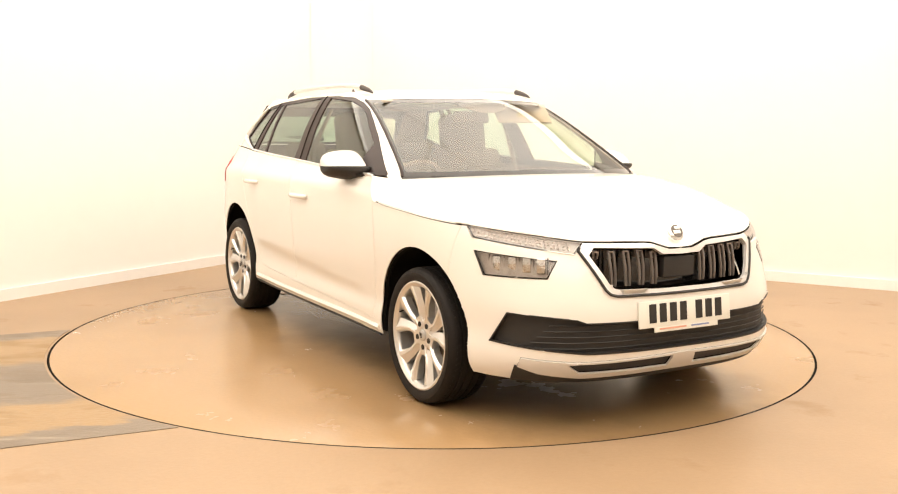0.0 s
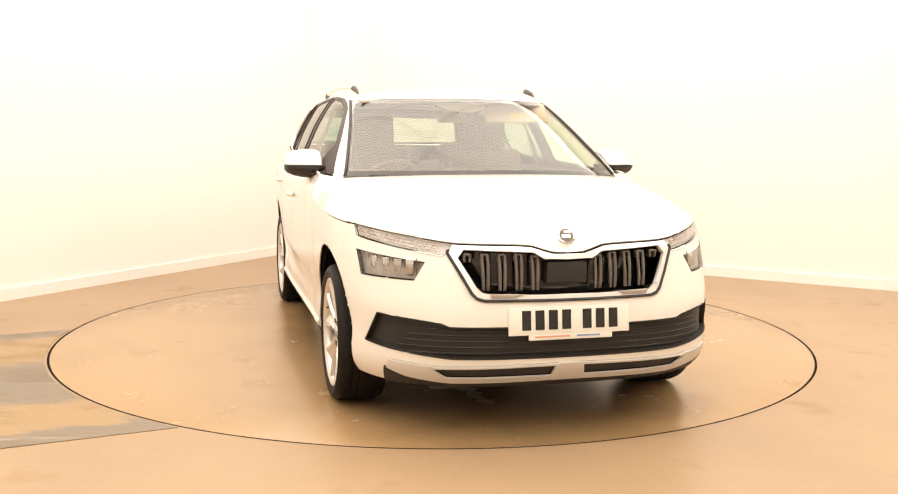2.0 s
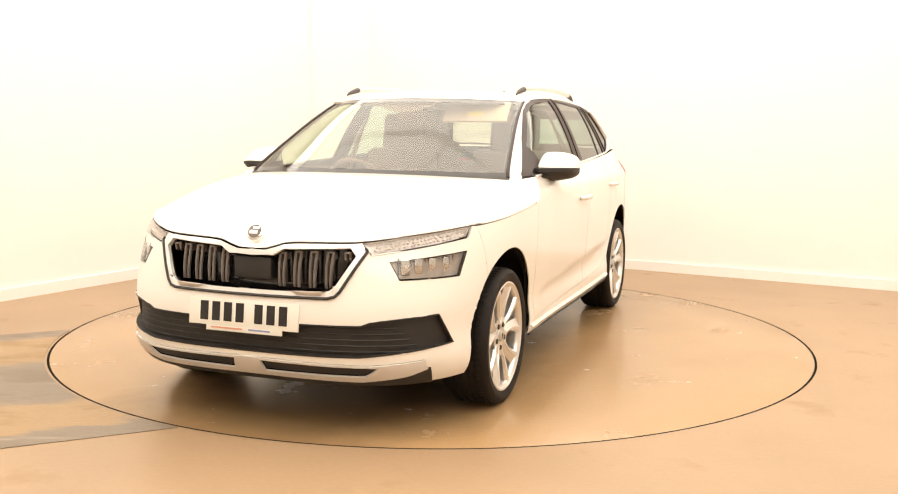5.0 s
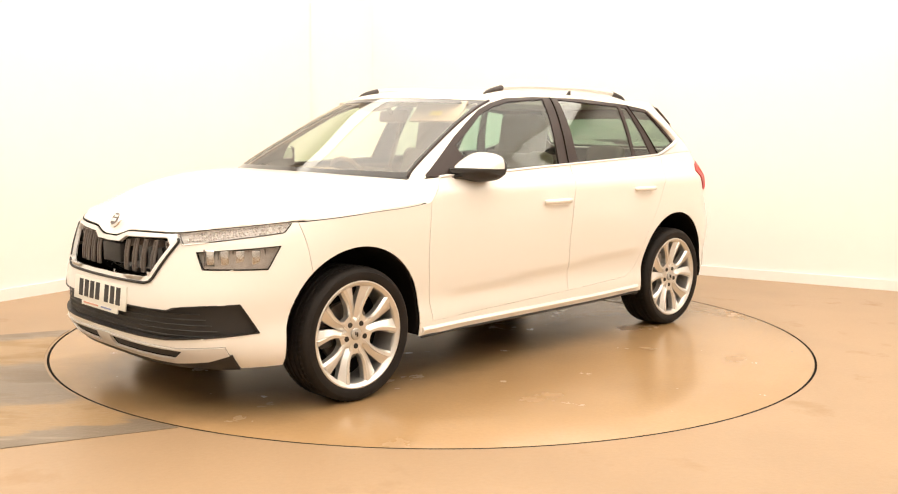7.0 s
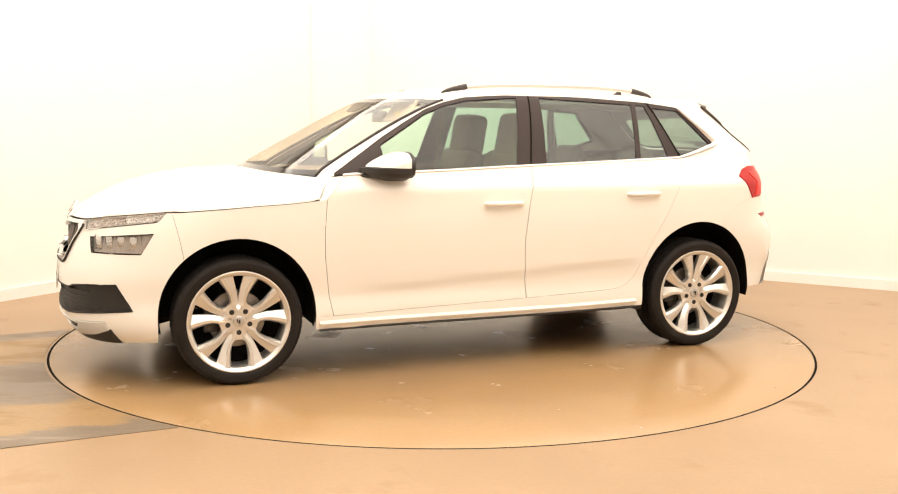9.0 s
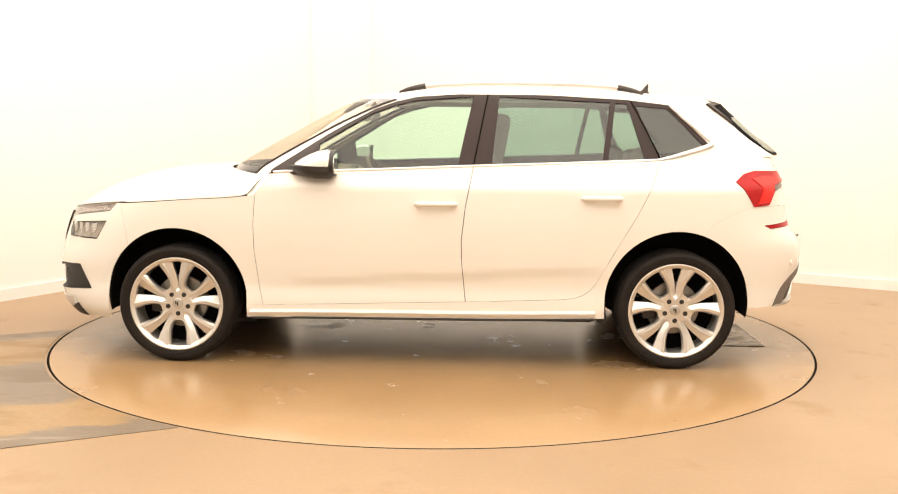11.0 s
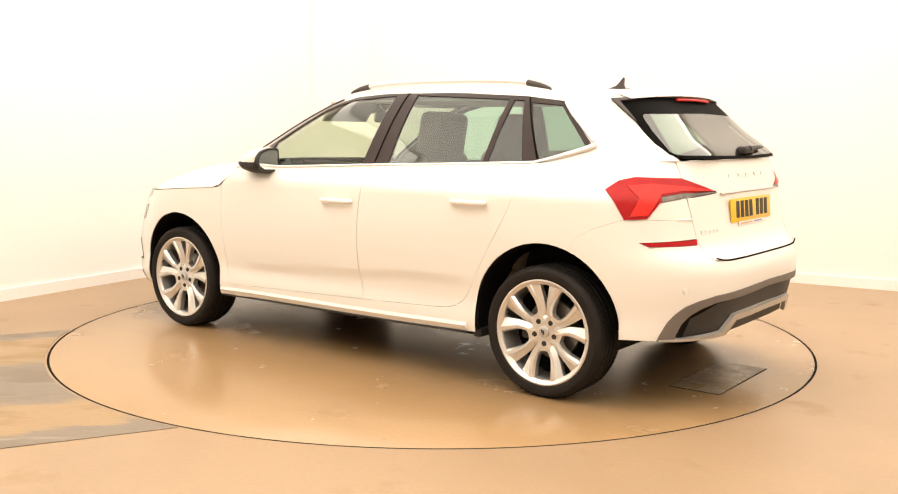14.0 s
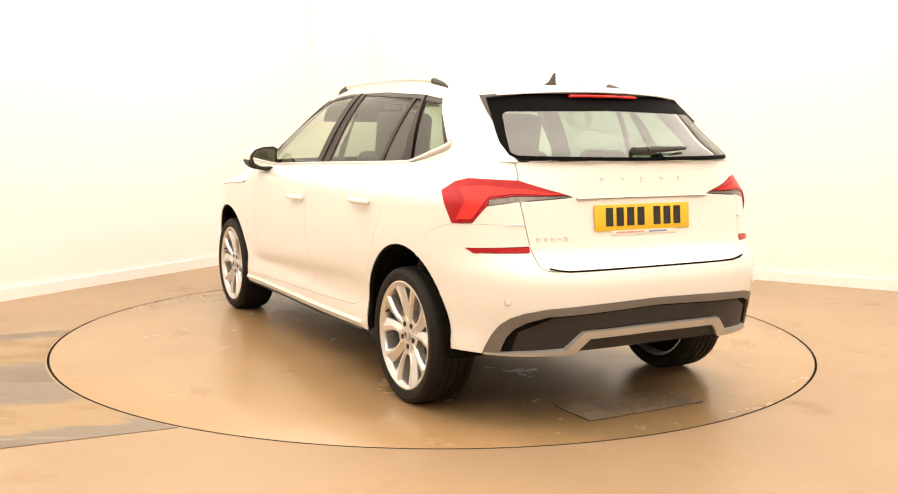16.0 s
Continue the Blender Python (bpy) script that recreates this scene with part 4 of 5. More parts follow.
def cabin(car):
    """Pillars, roof and glass."""
    sh = upper_shell()
    fr = lambda c: c.x > 0.0 and (c.x > 0.35 or c.y < 0.66)
    ws_glass = take(sh, [(-0.01, 1.055), (0.45, 1.050), (0.68, 1.044), (0.706, 1.044), (0.574, 1.395), (0.3, 1.402), (-0.01, 1.406)], "end", fr)
    ws_frit = take(sh, [(-0.01, 0.9), (0.735, 0.9), (0.735, 1.01), (0.586, 1.412), (0.3, 1.422), (-0.01, 1.426)], "end", fr)
    rr = lambda c: c.x < -1.35 and c.y < 0.64
    rear_glass = take(sh, [(-0.01, 1.138), (0.58, 1.146), (0.597, 1.160), (0.530, 1.318), (0.510, 1.330), (-0.01, 1.340)], "end", rr)
    rear_black = take(sh, [(-0.01, 1.125), (0.565, 1.132), (0.605, 1.15), (0.605, 1.20), (0.545, 1.385), (0.4, 1.41), (-0.01, 1.42)], "end", rr)
    fin = take(sh, [(-1.50, 1.398), (-1.70, 1.405), (-2.0, 1.13), (-1.87, 1.122)], "side", lambda c: c.x < -1.4 and c.y > 0.3)
    largest(fin)
    gate_top = take(sh, [(-0.01, 1.0), (-0.01, 1.20), (0.595, 1.20), (0.588, 1.0)], "end", rr)
    glass_f = take(sh, [(0.57, 1.036), (0.575, 1.172), (0.30, 1.338), (0.18, 1.382), (0.06, 1.410), (-0.245, 1.432), (-0.165, 1.062)], "side", SIDE)
    glass_r = take(sh, [(-0.345, 1.068), (-0.385, 1.433), (-0.975, 1.405), (-0.925, 1.092)], "side", SIDE)
    glass_s = take(sh, [(-0.955, 1.093), (-1.005, 1.403), (-1.065, 1.399), (-1.15, 1.101)], "side", SIDE)
    glass_q = take(sh, [(-1.225, 1.108), (-1.112, 1.389), (-1.28, 1.374), (-1.462, 1.183)], "side", SIDE)
    trim = take(sh, [(0.83, 0.95), (0.83, 1.03), (0.545, 1.217), (0.42, 1.29), (0.29, 1.36), (0.18, 1.40), (0.06, 1.428), (-0.28, 1.449), (-0.7, 1.439), (-1.07, 1.419), (-1.29, 1.393), (-1.50, 1.18), (-1.225, 1.094), (-1.225, 0.95)], "side", SIDE)
    part("pillar_lining", dress(sh.copy(), 0.0, 0.004, -0.015), PILLAR_L, car, "tan inner pillar lining")
    part("pillar_frame", dress(sh, 0.0, 0.012), PAINT, car)
    part("windscreen", dress(ws_glass, 0, 0, -0.002), SCREEN_G, car).visible_shadow = False
    pair("side_fin", dress(fin, 0.0, 0.03, 0.014, both=False), FOOT, car, "dark plastic fin beside the rear window")
    part("windscreen_border", dress(ws_frit, 0, 0.004, -0.002), GLOSSBLK, car)
    pts = []
    for k in steps(0, 1, 24):
        y, z = 0.728 - 0.146 * k, 1.018 + 0.392 * k
        pts.append((screen_x(y, z) - 0.002, y, z))
    bm = bmesh.new()
    tube(bm, pts, 0.0085, 8)
    pair("windscreen_seal", bm, TRIM, car, "black windscreen edge seal")
    part("rear_window", dress(rear_glass, 0, 0, 0.004), REAR_G, car).visible_shadow = False
    part("rear_window_border", dress(rear_black, 0, 0.006, 0.004), REARBLK, car, "gloss black rear window surround")
    part("tailgate_top", dress(gate_top, 0.001), PAINT, car)
    for nm, g, m in (("front_side_window", glass_f, SIDE_G), ("rear_side_window", glass_r, DARK_G), ("rear_vent_window", glass_s, DARK_G), ("quarter_window", glass_q, DARK_G)):
        for o in pair(nm, dress(g, 0, 0, -0.006, both=False), m, car):
            o.visible_shadow = False
    pair("window_frame", dress(trim, 0, 0.014, -0.002, both=False), TRIM, car, "black window frames and door pillars")
    for x0, z0, x1, z1 in ((-0.249, 1.062, -0.3225, 1.442), (-1.235, 1.10, -1.088, 1.414)):
        bm = bmesh.new()
        tube(bm, [(x0 + (x1 - x0) * k, CABIN(z0 + (z1 - z0) * k) * (1 - 0.07 * max(0, (-(x0 + (x1 - x0) * k) - 0.3) / 1.3) ** 1.5) - 0.001, z0 + (z1 - z0) * k) for k in steps(0, 1, 12)], 0.004, 6)
        pair("door_gap", bm, GAP, car, "black gap between the door frames")
    # roof skin and cloth lining
    for nm, dz, m, lab in (("roof", 0.0, PAINT, ""), ("headliner", -0.035, LINING, "pale cloth headliner")):
        cols = []
        for u in FULL_U:
            x, y, z = upper(RIM_Z, u)
            cols.append([Vector((x, y * (1 - s), z + (max(ROOF(x), z) - z) * (1 - (1 - s) ** 2.4) + dz)) for s in steps(0, 1, 14)])
        bm = grid_mesh(cols)
        bm.normal_update()
        if sum(f.normal.z for f in bm.faces) < 0:
            bmesh.ops.reverse_faces(bm, faces=bm.faces)
        part(nm, dress(bm, 0.0, 0.010), m, car, lab, edge=60)


def brightwork(car):
    """Chrome line under the windows, roof rails, aerial, spoiler, wiper."""
    pts = []
    for x in steps(0.80, -1.22, 40):
        z = TOP_SIDE(x) + 0.004
        pts.append((x, CABIN(z) * (1 - 0.07 * max(0, (-x - 0.3) / 1.3) ** 1.5) + 0.006, z))
    thin = len(pts)
    for x, z in ((-1.30, 1.122), (-1.40, 1.150), (-1.475, 1.172), (-1.506, 1.186), (-1.505, 1.205), (-1.44, 1.262), (-1.36, 1.33), (-1.30, 1.388)):
        pts.append((x, rear_y(x, z) + 0.007, z))
    bm = bmesh.new()
    tube(bm, pts, [0.0065] * thin + [0.009, 0.012, 0.014, 0.0145, 0.0145, 0.0135, 0.012, 0.009], 8)
    pair("chrome_strip", bm, SATIN, car, "bright strip round the side windows")
    for s in (1, -1):
        rail = new("roof_rail")
        rail.parent = car
        tagged(rail, "raised roof rail with dark feet")
        bm = bmesh.new()
        tube(bm, [(x, s * 0.535, 1.505 - 0.03 * abs((x + 0.50) / 0.62) ** 3) for x in steps(0.02, -1.03, 16)], 0.016, 8, 0.9)
        part("bar", bm, SKIDM, rail)
        for x0, x1 in ((0.165, 0.02), (-1.165, -1.025)):
            bm = bmesh.new()
            tube(bm, [(x0 + (x1 - x0) * k, s * 0.535, 1.452 + (1.487 - 1.452) * k ** 0.7) for k in steps(0, 1, 6)], [0.005, 0.009, 0.012, 0.0135, 0.0145, 0.0155, 0.0165], 8, 1.0)
            part("foot", bm, FOOT, rail)
    # shark-fin aerial
    bm = bmesh.new()
    prof = [(0.075, 0.0), (0.03, 0.014), (-0.005, 0.028), (-0.030, 0.062), (-0.047, 0.085), (-0.052, 0.080), (-0.050, 0.03), (-0.062, 0.0)]
    plate_poly(bm, prof, 0.016, lambda a, b, d: (-1.235 + a * 0.9, (d - 0.008) * (1 - b * 6), 1.470 + b * 0.74))
    box(bm, -1.31, -0.026, 1.455, -1.15, 0.026, 1.470, 0.006)
    part("aerial", bm, FOOT, car, "dark shark fin aerial")
    # short roof spoiler that carries on the roof line
    cols = []
    for y in steps(0, 0.515, 16):
        q = y / 0.515
        xr = -1.668 + 0.085 * q ** 3
        cols.append([Vector((-1.44 + (xr + 1.44) * k, y, ROOF(-1.44) - 0.022 * q ** 2 + 0.006 - 0.036 * k ** 1.4)) for k in steps(0, 1, 8)])
    bm = grid_mesh(cols)
    outward(bm)
    sp = part("spoiler", dress(bm, 0, 0.004), PAINT, car, "white roof spoiler", edge=50)
    bm = bmesh.new()
    tube(bm, [(-1.670 + 0.085 * (abs(y) / 0.515) ** 3, y, ROOF(-1.44) - 0.050 - 0.022 * (y / 0.515) ** 2) for y in steps(-0.19, 0.19, 12)], 0.0075, 6, 0.9)
    part("brake_light", bm, REDB, sp, "red high brake light strip")
    bm = bmesh.new()
    box(bm, -1.965, -0.075, 1.150, -1.915, 0.045, 1.185, 0.012)
    tube(bm, [(-1.955, -0.02, 1.172), (-1.950, -0.13, 1.176), (-1.935, -0.26, 1.180)], [0.016, 0.013, 0.007], 8)
    part("rear_wiper", bm, BLACKP, car, "black rear wiper")
    for y0, y1 in ((-0.62, -0.02), (0.06, 0.60)):
        bm = bmesh.new()
        pts = []
        for k in steps(0, 1, 10):
            y = y0 + (y1 - y0) * k
            pts.append((scuttle_x(y) - 0.045 - 0.03 * k, y, 1.020 + 0.008 * k))
        tube(bm, pts, 0.006, 6)
        part("front_wiper", bm, BLACKP, car)


def mirrors(car):
    """Wedge-shaped door mirrors: painted cap over a black foot, glass behind."""
    cap = [(0.688, 1.064), (0.682, 1.074), (0.650, 1.096), (0.605, 1.118), (0.560, 1.136), (0.520, 1.142), (0.492, 1.138), (0.480, 1.120), (0.478, 1.085), (0.480, 1.060)]
    foot = [(0.714, 1.060), (0.714, 1.042), (0.668, 1.008), (0.580, 0.990), (0.500, 0.990), (0.478, 1.005), (0.477, 1.062)]
    for s in (1, -1):
        mi = new("door_mirror")
        mi.parent = car
        tagged(mi, "white door mirror with black lower half")

        def loft(name, prof, mid, rows, m):
            cols = []
            for px, pz in prof + prof[:1]:
                cols.append([Vector((mid[0] + (px - mid[0]) * k - back, s * y, mid[1] + (pz - mid[1]) * kz)) for y, k, kz, back in rows])
            bm = grid_mesh(cols)
            bmesh.ops.holes_fill(bm, edges=[e for e in bm.edges if e.is_boundary], sides=0)
            bmesh.ops.recalc_face_normals(bm, faces=bm.faces)
            part(name, bm, m, mi, edge=38)
        loft("cap", cap, (0.53, 1.058), [(0.808, 0.80, 0.86, 0.0), (0.822, 0.95, 0.96, 0.0), (0.85, 1.0, 1.0, 0.0), (0.90, 0.92, 0.97, 0.004), (0.95, 0.76, 0.86, 0.010), (0.978, 0.60, 0.70, 0.014), (0.990, 0.46, 0.50, 0.016), (0.994, 0.35, 0.32, 0.016)], PAINT)
        loft("base", foot, (0.53, 1.056), [(0.800, 0.90, 0.85, 0.0), (0.83, 1.0, 1.0, 0.0), (0.90, 0.93, 0.95, 0.004), (0.95, 0.77, 0.80, 0.010), (0.978, 0.61, 0.6, 0.014), (0.990, 0.46, 0.4, 0.016)], BLACKP)
        bm = bmesh.new()
        tube(bm, [(0.735, s * 0.785, 1.020), (0.70, s * 0.815, 1.018), (0.66, s * 0.86, 1.022)], [0.034, 0.030, 0.024], 8, 0.5)
        part("arm", bm, BLACKP, mi)
        out = [(0.818, 1.012), (0.83, 1.004), (0.93, 1.008), (0.972, 1.028), (0.985, 1.058), (0.980, 1.088), (0.955, 1.118), (0.90, 1.136), (0.84, 1.138), (0.818, 1.128)]
        bm = bmesh.new()
        plate_poly(bm, out, 0.045, lambda a, b, d: (0.466 + d, s * a, b))
        part("housing", bm, BLACKP, mi)
        bm = bmesh.new()
        plate_poly(bm, [(0.902 + (a - 0.902) * 0.84, 1.072 + (b - 1.072) * 0.82) for a, b in out], 0.004, lambda a, b, d: (0.4625 + d, s * a, b))
        part("mirror_glass", bm, MIRRORM, mi)


def door_furniture(doors_f, doors_r):
    """A bowed bar on two feet over a shallow finger cup."""
    for doors, x0, x1, z in ((doors_f, 0.05, -0.165, 0.868), (doors_r, -0.815, -1.02, 0.905)):
        for d, s in zip(doors, (1, -1)):
            y = 0.8855 if x0 > 0 else 0.8715
            bm = bmesh.new()
            tube(bm, [(x0, s * (y + 0.010), z), (x0 - 0.015, s * (y + 0.026), z), (x0 - 0.06, s * (y + 0.034), z), (x1 + 0.05, s * (y + 0.033), z), (x1 + 0.012, s * (y + 0.025), z), (x1, s * (y + 0.008), z)], [0.009, 0.0135, 0.014, 0.014, 0.0135, 0.009], 10, 1.0)
            for xf in (x0 - 0.018, x1 + 0.018):
                box(bm, xf - 0.013, min(s * (y - 0.01), s * (y + 0.026)), z - 0.014, xf + 0.013, max(s * (y - 0.01), s * (y + 0.026)), z + 0.010, 0.004)
            handle = part("handle", bm, PAINT, d, edge=50)
            bm = bmesh.new()
            lathe(bm, [(0.050, 0.0018), (0.046, 0.0022), (0.036, -0.004), (0.0001, -0.008)], 28, "Y")
            for v in bm.verts:
                v.co = Vector((v.co.x * 1.15 + (x0 + x1) / 2, s * (v.co.y + y + 0.0015), v.co.z * 0.62 + z + 0.004))
            bmesh.ops.recalc_face_normals(bm, faces=bm.faces)
            part("finger_cup", bm, PAINT, handle)


def number_plate(car, x, z, tilt, w, h, face, rear):
    pl = new("number_plate")
    pl.parent = car
    pl.matrix_basis = pose(x, 0.022 if rear else -0.01, z, 0, tilt, 180 if rear else 0)
    tagged(pl, "yellow rear number plate" if rear else "white front number plate")
    bm = bmesh.new()
    box(bm, -0.004, -w / 2, -h / 2, 0.004, w / 2, h / 2, 0.002)
    part("backplate", bm, face, pl)
    bm = bmesh.new()
    box(bm, -0.005, -w / 2 + 0.085, -h / 2 - 0.022, 0.003, w / 2 - 0.075, -h / 2 + 0.012, 0.002)
    part("dealer_tab", bm, PLATE_W, pl)
    # characters as plain bars
    ys = [-0.185, -0.128, -0.071, -0.014, 0.075, 0.132, 0.189]
    for y in ys:
        bm = bmesh.new()
        box(bm, 0.0035, y - 0.019, -0.036, 0.0062, y + 0.019, 0.043, 0.0005, 1)
        part("character_bar", bm, INK, pl, smooth=False)
    for y0, y1, m in ((-0.15, 0.0, INK_R), (0.03, 0.13, INK_B)):
        bm = bmesh.new()
        box(bm, 0.0025, y0, -h / 2 - 0.012, 0.0045, y1, -h / 2 - 0.005)
        part("text_bar", bm, m, pl, smooth=False)


def wheel(car, x, y, z, side):
    """A tyre on a ten-arm alloy rim; the outer face looks along +y."""
    wh = new("wheel")
    wh.parent = car
    wh.matrix_basis = pose(x, y * side, z, 0, 0, 0 if side > 0 else 180)
    bm = bmesh.new()
    prof = [(0.248, -0.098), (0.262, -0.108), (0.290, -0.112), (0.306, -0.108), (0.316, -0.098), (0.3205, -0.085)]
    for g in (-0.055, -0.02, 0.02, 0.055):
        prof += [(0.323, g - 0.006), (0.316, g - 0.004), (0.316, g + 0.004), (0.323, g + 0.006)]
    prof += [(0.3205, 0.085), (0.316, 0.098), (0.306, 0.107), (0.298, 0.110), (0.296, 0.1125), (0.285, 0.113), (0.272, 0.1115), (0.260, 0.109), (0.252, 0.105), (0.247, 0.094)]
    lathe(bm, [(0.248 + (r - 0.248) * 0.88, a) for r, a in prof], 96, "Y")
    tyre = part("tyre", bm, RUBBER, wh, "black low-profile tyre", edge=28)
    bm = bmesh.new()
    for i in range(72):
        for lo, hi, tw in ((-0.088, -0.062, -0.5), (-0.048, -0.027, 0.5), (-0.012, 0.012, 0.5), (0.027, 0.048, 0.5), (0.062, 0.088, 1.5)):
            q = pose(0, 0, 0, 0, 5 * i + tw * 1.6, 0) @ pose(0, 0, 0.3085, 0, 0, 24)
            box(bm, -0.0045, lo, 0.0, 0.0045, hi, 0.0062 - 0.0016 * (abs(lo + hi) > 0.14), m=q)
    tagged(part("tread", bm, RUBBER, tyre, smooth=False), "raised tread pattern of the tyre", kind="stuff")
    bm = bmesh.new()
    lathe(bm, [(0.252, 0.099), (0.251, 0.105), (0.245, 0.1065), (0.240, 0.103), (0.229, 0.096), (0.225, 0.088), (0.224, 0.078), (0.224, 0.05), (0.228, -0.02), (0.235, -0.09), (0.252, -0.098)], 96, "Y")
    part("rim", bm, ALLOY, wh, "silver alloy rim", edge=30)
    bm = bmesh.new()
    lathe(bm, [(0.0001, -0.055), (0.227, -0.055), (0.231, -0.05)], 48, "Y")
    part("inner_barrel", bm, UNDER, wh)
    # Y-shaped spokes: two bent arms each
    for i in range(5):
        ang = math.radians(-90 + 72 * i)
        bm = bmesh.new()
        c, sn = math.cos(ang), math.sin(ang)
        # inner and outer edge of each arm (along the spoke, aside) and its depth
        arm = (((0.040, 0.004), (0.044, 0.033), 0.077), ((0.086, 0.012), (0.076, 0.055), 0.081), ((0.104, 0.0255), (0.098, 0.0685), 0.084), ((0.122, 0.034), (0.120, 0.0795), 0.087), ((0.152, 0.040), (0.148, 0.0915), 0.091), ((0.190, 0.042), (0.178, 0.1035), 0.096), ((0.232, 0.042), (0.200, 0.1125), 0.100))
        for s in (-1, 1):
            rows = []
            for (a0, b0), (a1, b1), d in arm:
                row = []
                for k, dd in ((0.0, -0.012), (0.15, 0.0), (0.40, 0.001), (0.46, -0.004), (1.0, -0.017), (0.97, -0.045), (0.03, -0.045)):
                    a, t = a0 + (a1 - a0) * k, s * (b0 + (b1 - b0) * k)
                    row.append(bm.verts.new((a * c - t * sn, d + dd, a * sn + t * c)))
                rows.append(row)
            for a, b in zip(rows, rows[1:]):
                for k in range(7):
                    bm.faces.new((a[k], a[(k + 1) % 7], b[(k + 1) % 7], b[k]))
        # web that joins the arms near the hub
        plate_poly(bm, [(0.03, -0.030), (0.075, -0.034), (0.098, -0.026), (0.092, -0.012), (0.092, 0.012), (0.098, 0.026), (0.075, 0.034), (0.03, 0.030)], 0.034, lambda a, b, d: (a * c - b * sn, 0.044 + d, a * sn + b * c))
        bmesh.ops.recalc_face_normals(bm, faces=bm.faces)
        part("spoke", bm, ALLOY, wh, edge=12)
        bm = bmesh.new()
        lathe(bm, [(0.0001, 0.079), (0.012, 0.079), (0.0145, 0.070), (0.0145, 0.06)], 12, "Y")
        b = part("wheel_bolt", bm, BLACKP, wh)
        b.location = (0.056 * math.cos(ang), 0.0025, 0.056 * math.sin(ang))
    bm = bmesh.new()
    lathe(bm, [(0.0001, 0.077), (0.03, 0.077), (0.065, 0.0755), (0.078, 0.066), (0.08, 0.03)], 40, "Y")
    part("hub", bm, ALLOY, wh)
    bm = bmesh.new()
    lathe(bm, [(0.0001, 0.089), (0.020, 0.0885), (0.026, 0.086), (0.028, 0.076)], 32, "Y")
    part("centre_cap", bm, SILVER, wh)
    bm = bmesh.new()
    box(bm, -0.006, 0.0885, -0.012, 0.003, 0.0905, 0.010, 0.001)
    box(bm, 0.005, 0.0885, -0.004, 0.012, 0.0905, 0.013, 0.001)
    part("cap_mark", bm, ALLOYD, wh)
    bm = bmesh.new()
    lathe(bm, [(0.05, 0.0), (0.14, 0.0), (0.142, -0.004), (0.142, -0.022), (0.05, -0.022)], 48, "Y", close=True)
    part("brake_disc", bm, DISCM, wh)
    bm = bmesh.new()
    box(bm, 0.085, -0.045, -0.06, 0.165, 0.022, 0.06, 0.012)
    part("caliper", bm, ALLOYD, wh)
    bm = bmesh.new()
    tube(bm, [(0.212, 0.070, 0.08), (0.200, 0.096, 0.076)], 0.004, 6)
    part("valve", bm, BLACKP, wh)
    return wh


def chassis(car):
    bm = bmesh.new()
    box(bm, -1.60, -0.62, 0.30, 1.85, 0.62, 0.34, 0.02)
    box(bm, -0.90, -0.80, 0.235, 0.90, 0.80, 0.31, 0.02)
    part("floor_pan", bm, UNDER, car, "dark underbody")
    for cx, cz in ((1.3255, 0.345), (-1.3255, 0.358)):
        for s in (1, -1):
            bm = bmesh.new()
            cols = []
            for a in steps(-12, 192, 30):
                c, sn = math.cos(radians(a)), math.sin(radians(a))
                lim = skin_half(cx + 0.378 * c, cz + 0.378 * sn) - 0.012
                cols.append([Vector((cx + r * c, s * min(y, lim - k), cz + r * sn)) for r, y, k in ((0.378, 0.862, 0), (0.372, 0.848, 0.012), (0.385, 0.835, 0.025), (0.385, 0.56, 0.1), (0.2, 0.555, 0.1))])
            part("arch_liner", grid_mesh(cols), UNDER, car, "black wheel arch liner")
    bm = bmesh.new()
    tube(bm, [(-1.3255, -0.7, 0.31), (-1.3255, 0.7, 0.31)], 0.03, 10)
    tube(bm, [(1.3255, -0.7, 0.31), (1.3255, 0.7, 0.31)], 0.025, 10)
    part("axle", bm, UNDER, car)


def skin_half(x, z):
    """Half width of the lower body at x and height z."""
    h = HALF(z) * taper(x)
    if x > 1.2:
        n = NOSE_N(z)
        h *= max(0.0, 1 - ((x - 1.2) / (NOSE(z) - 1.2)) ** n) ** (1 / n)
    return h


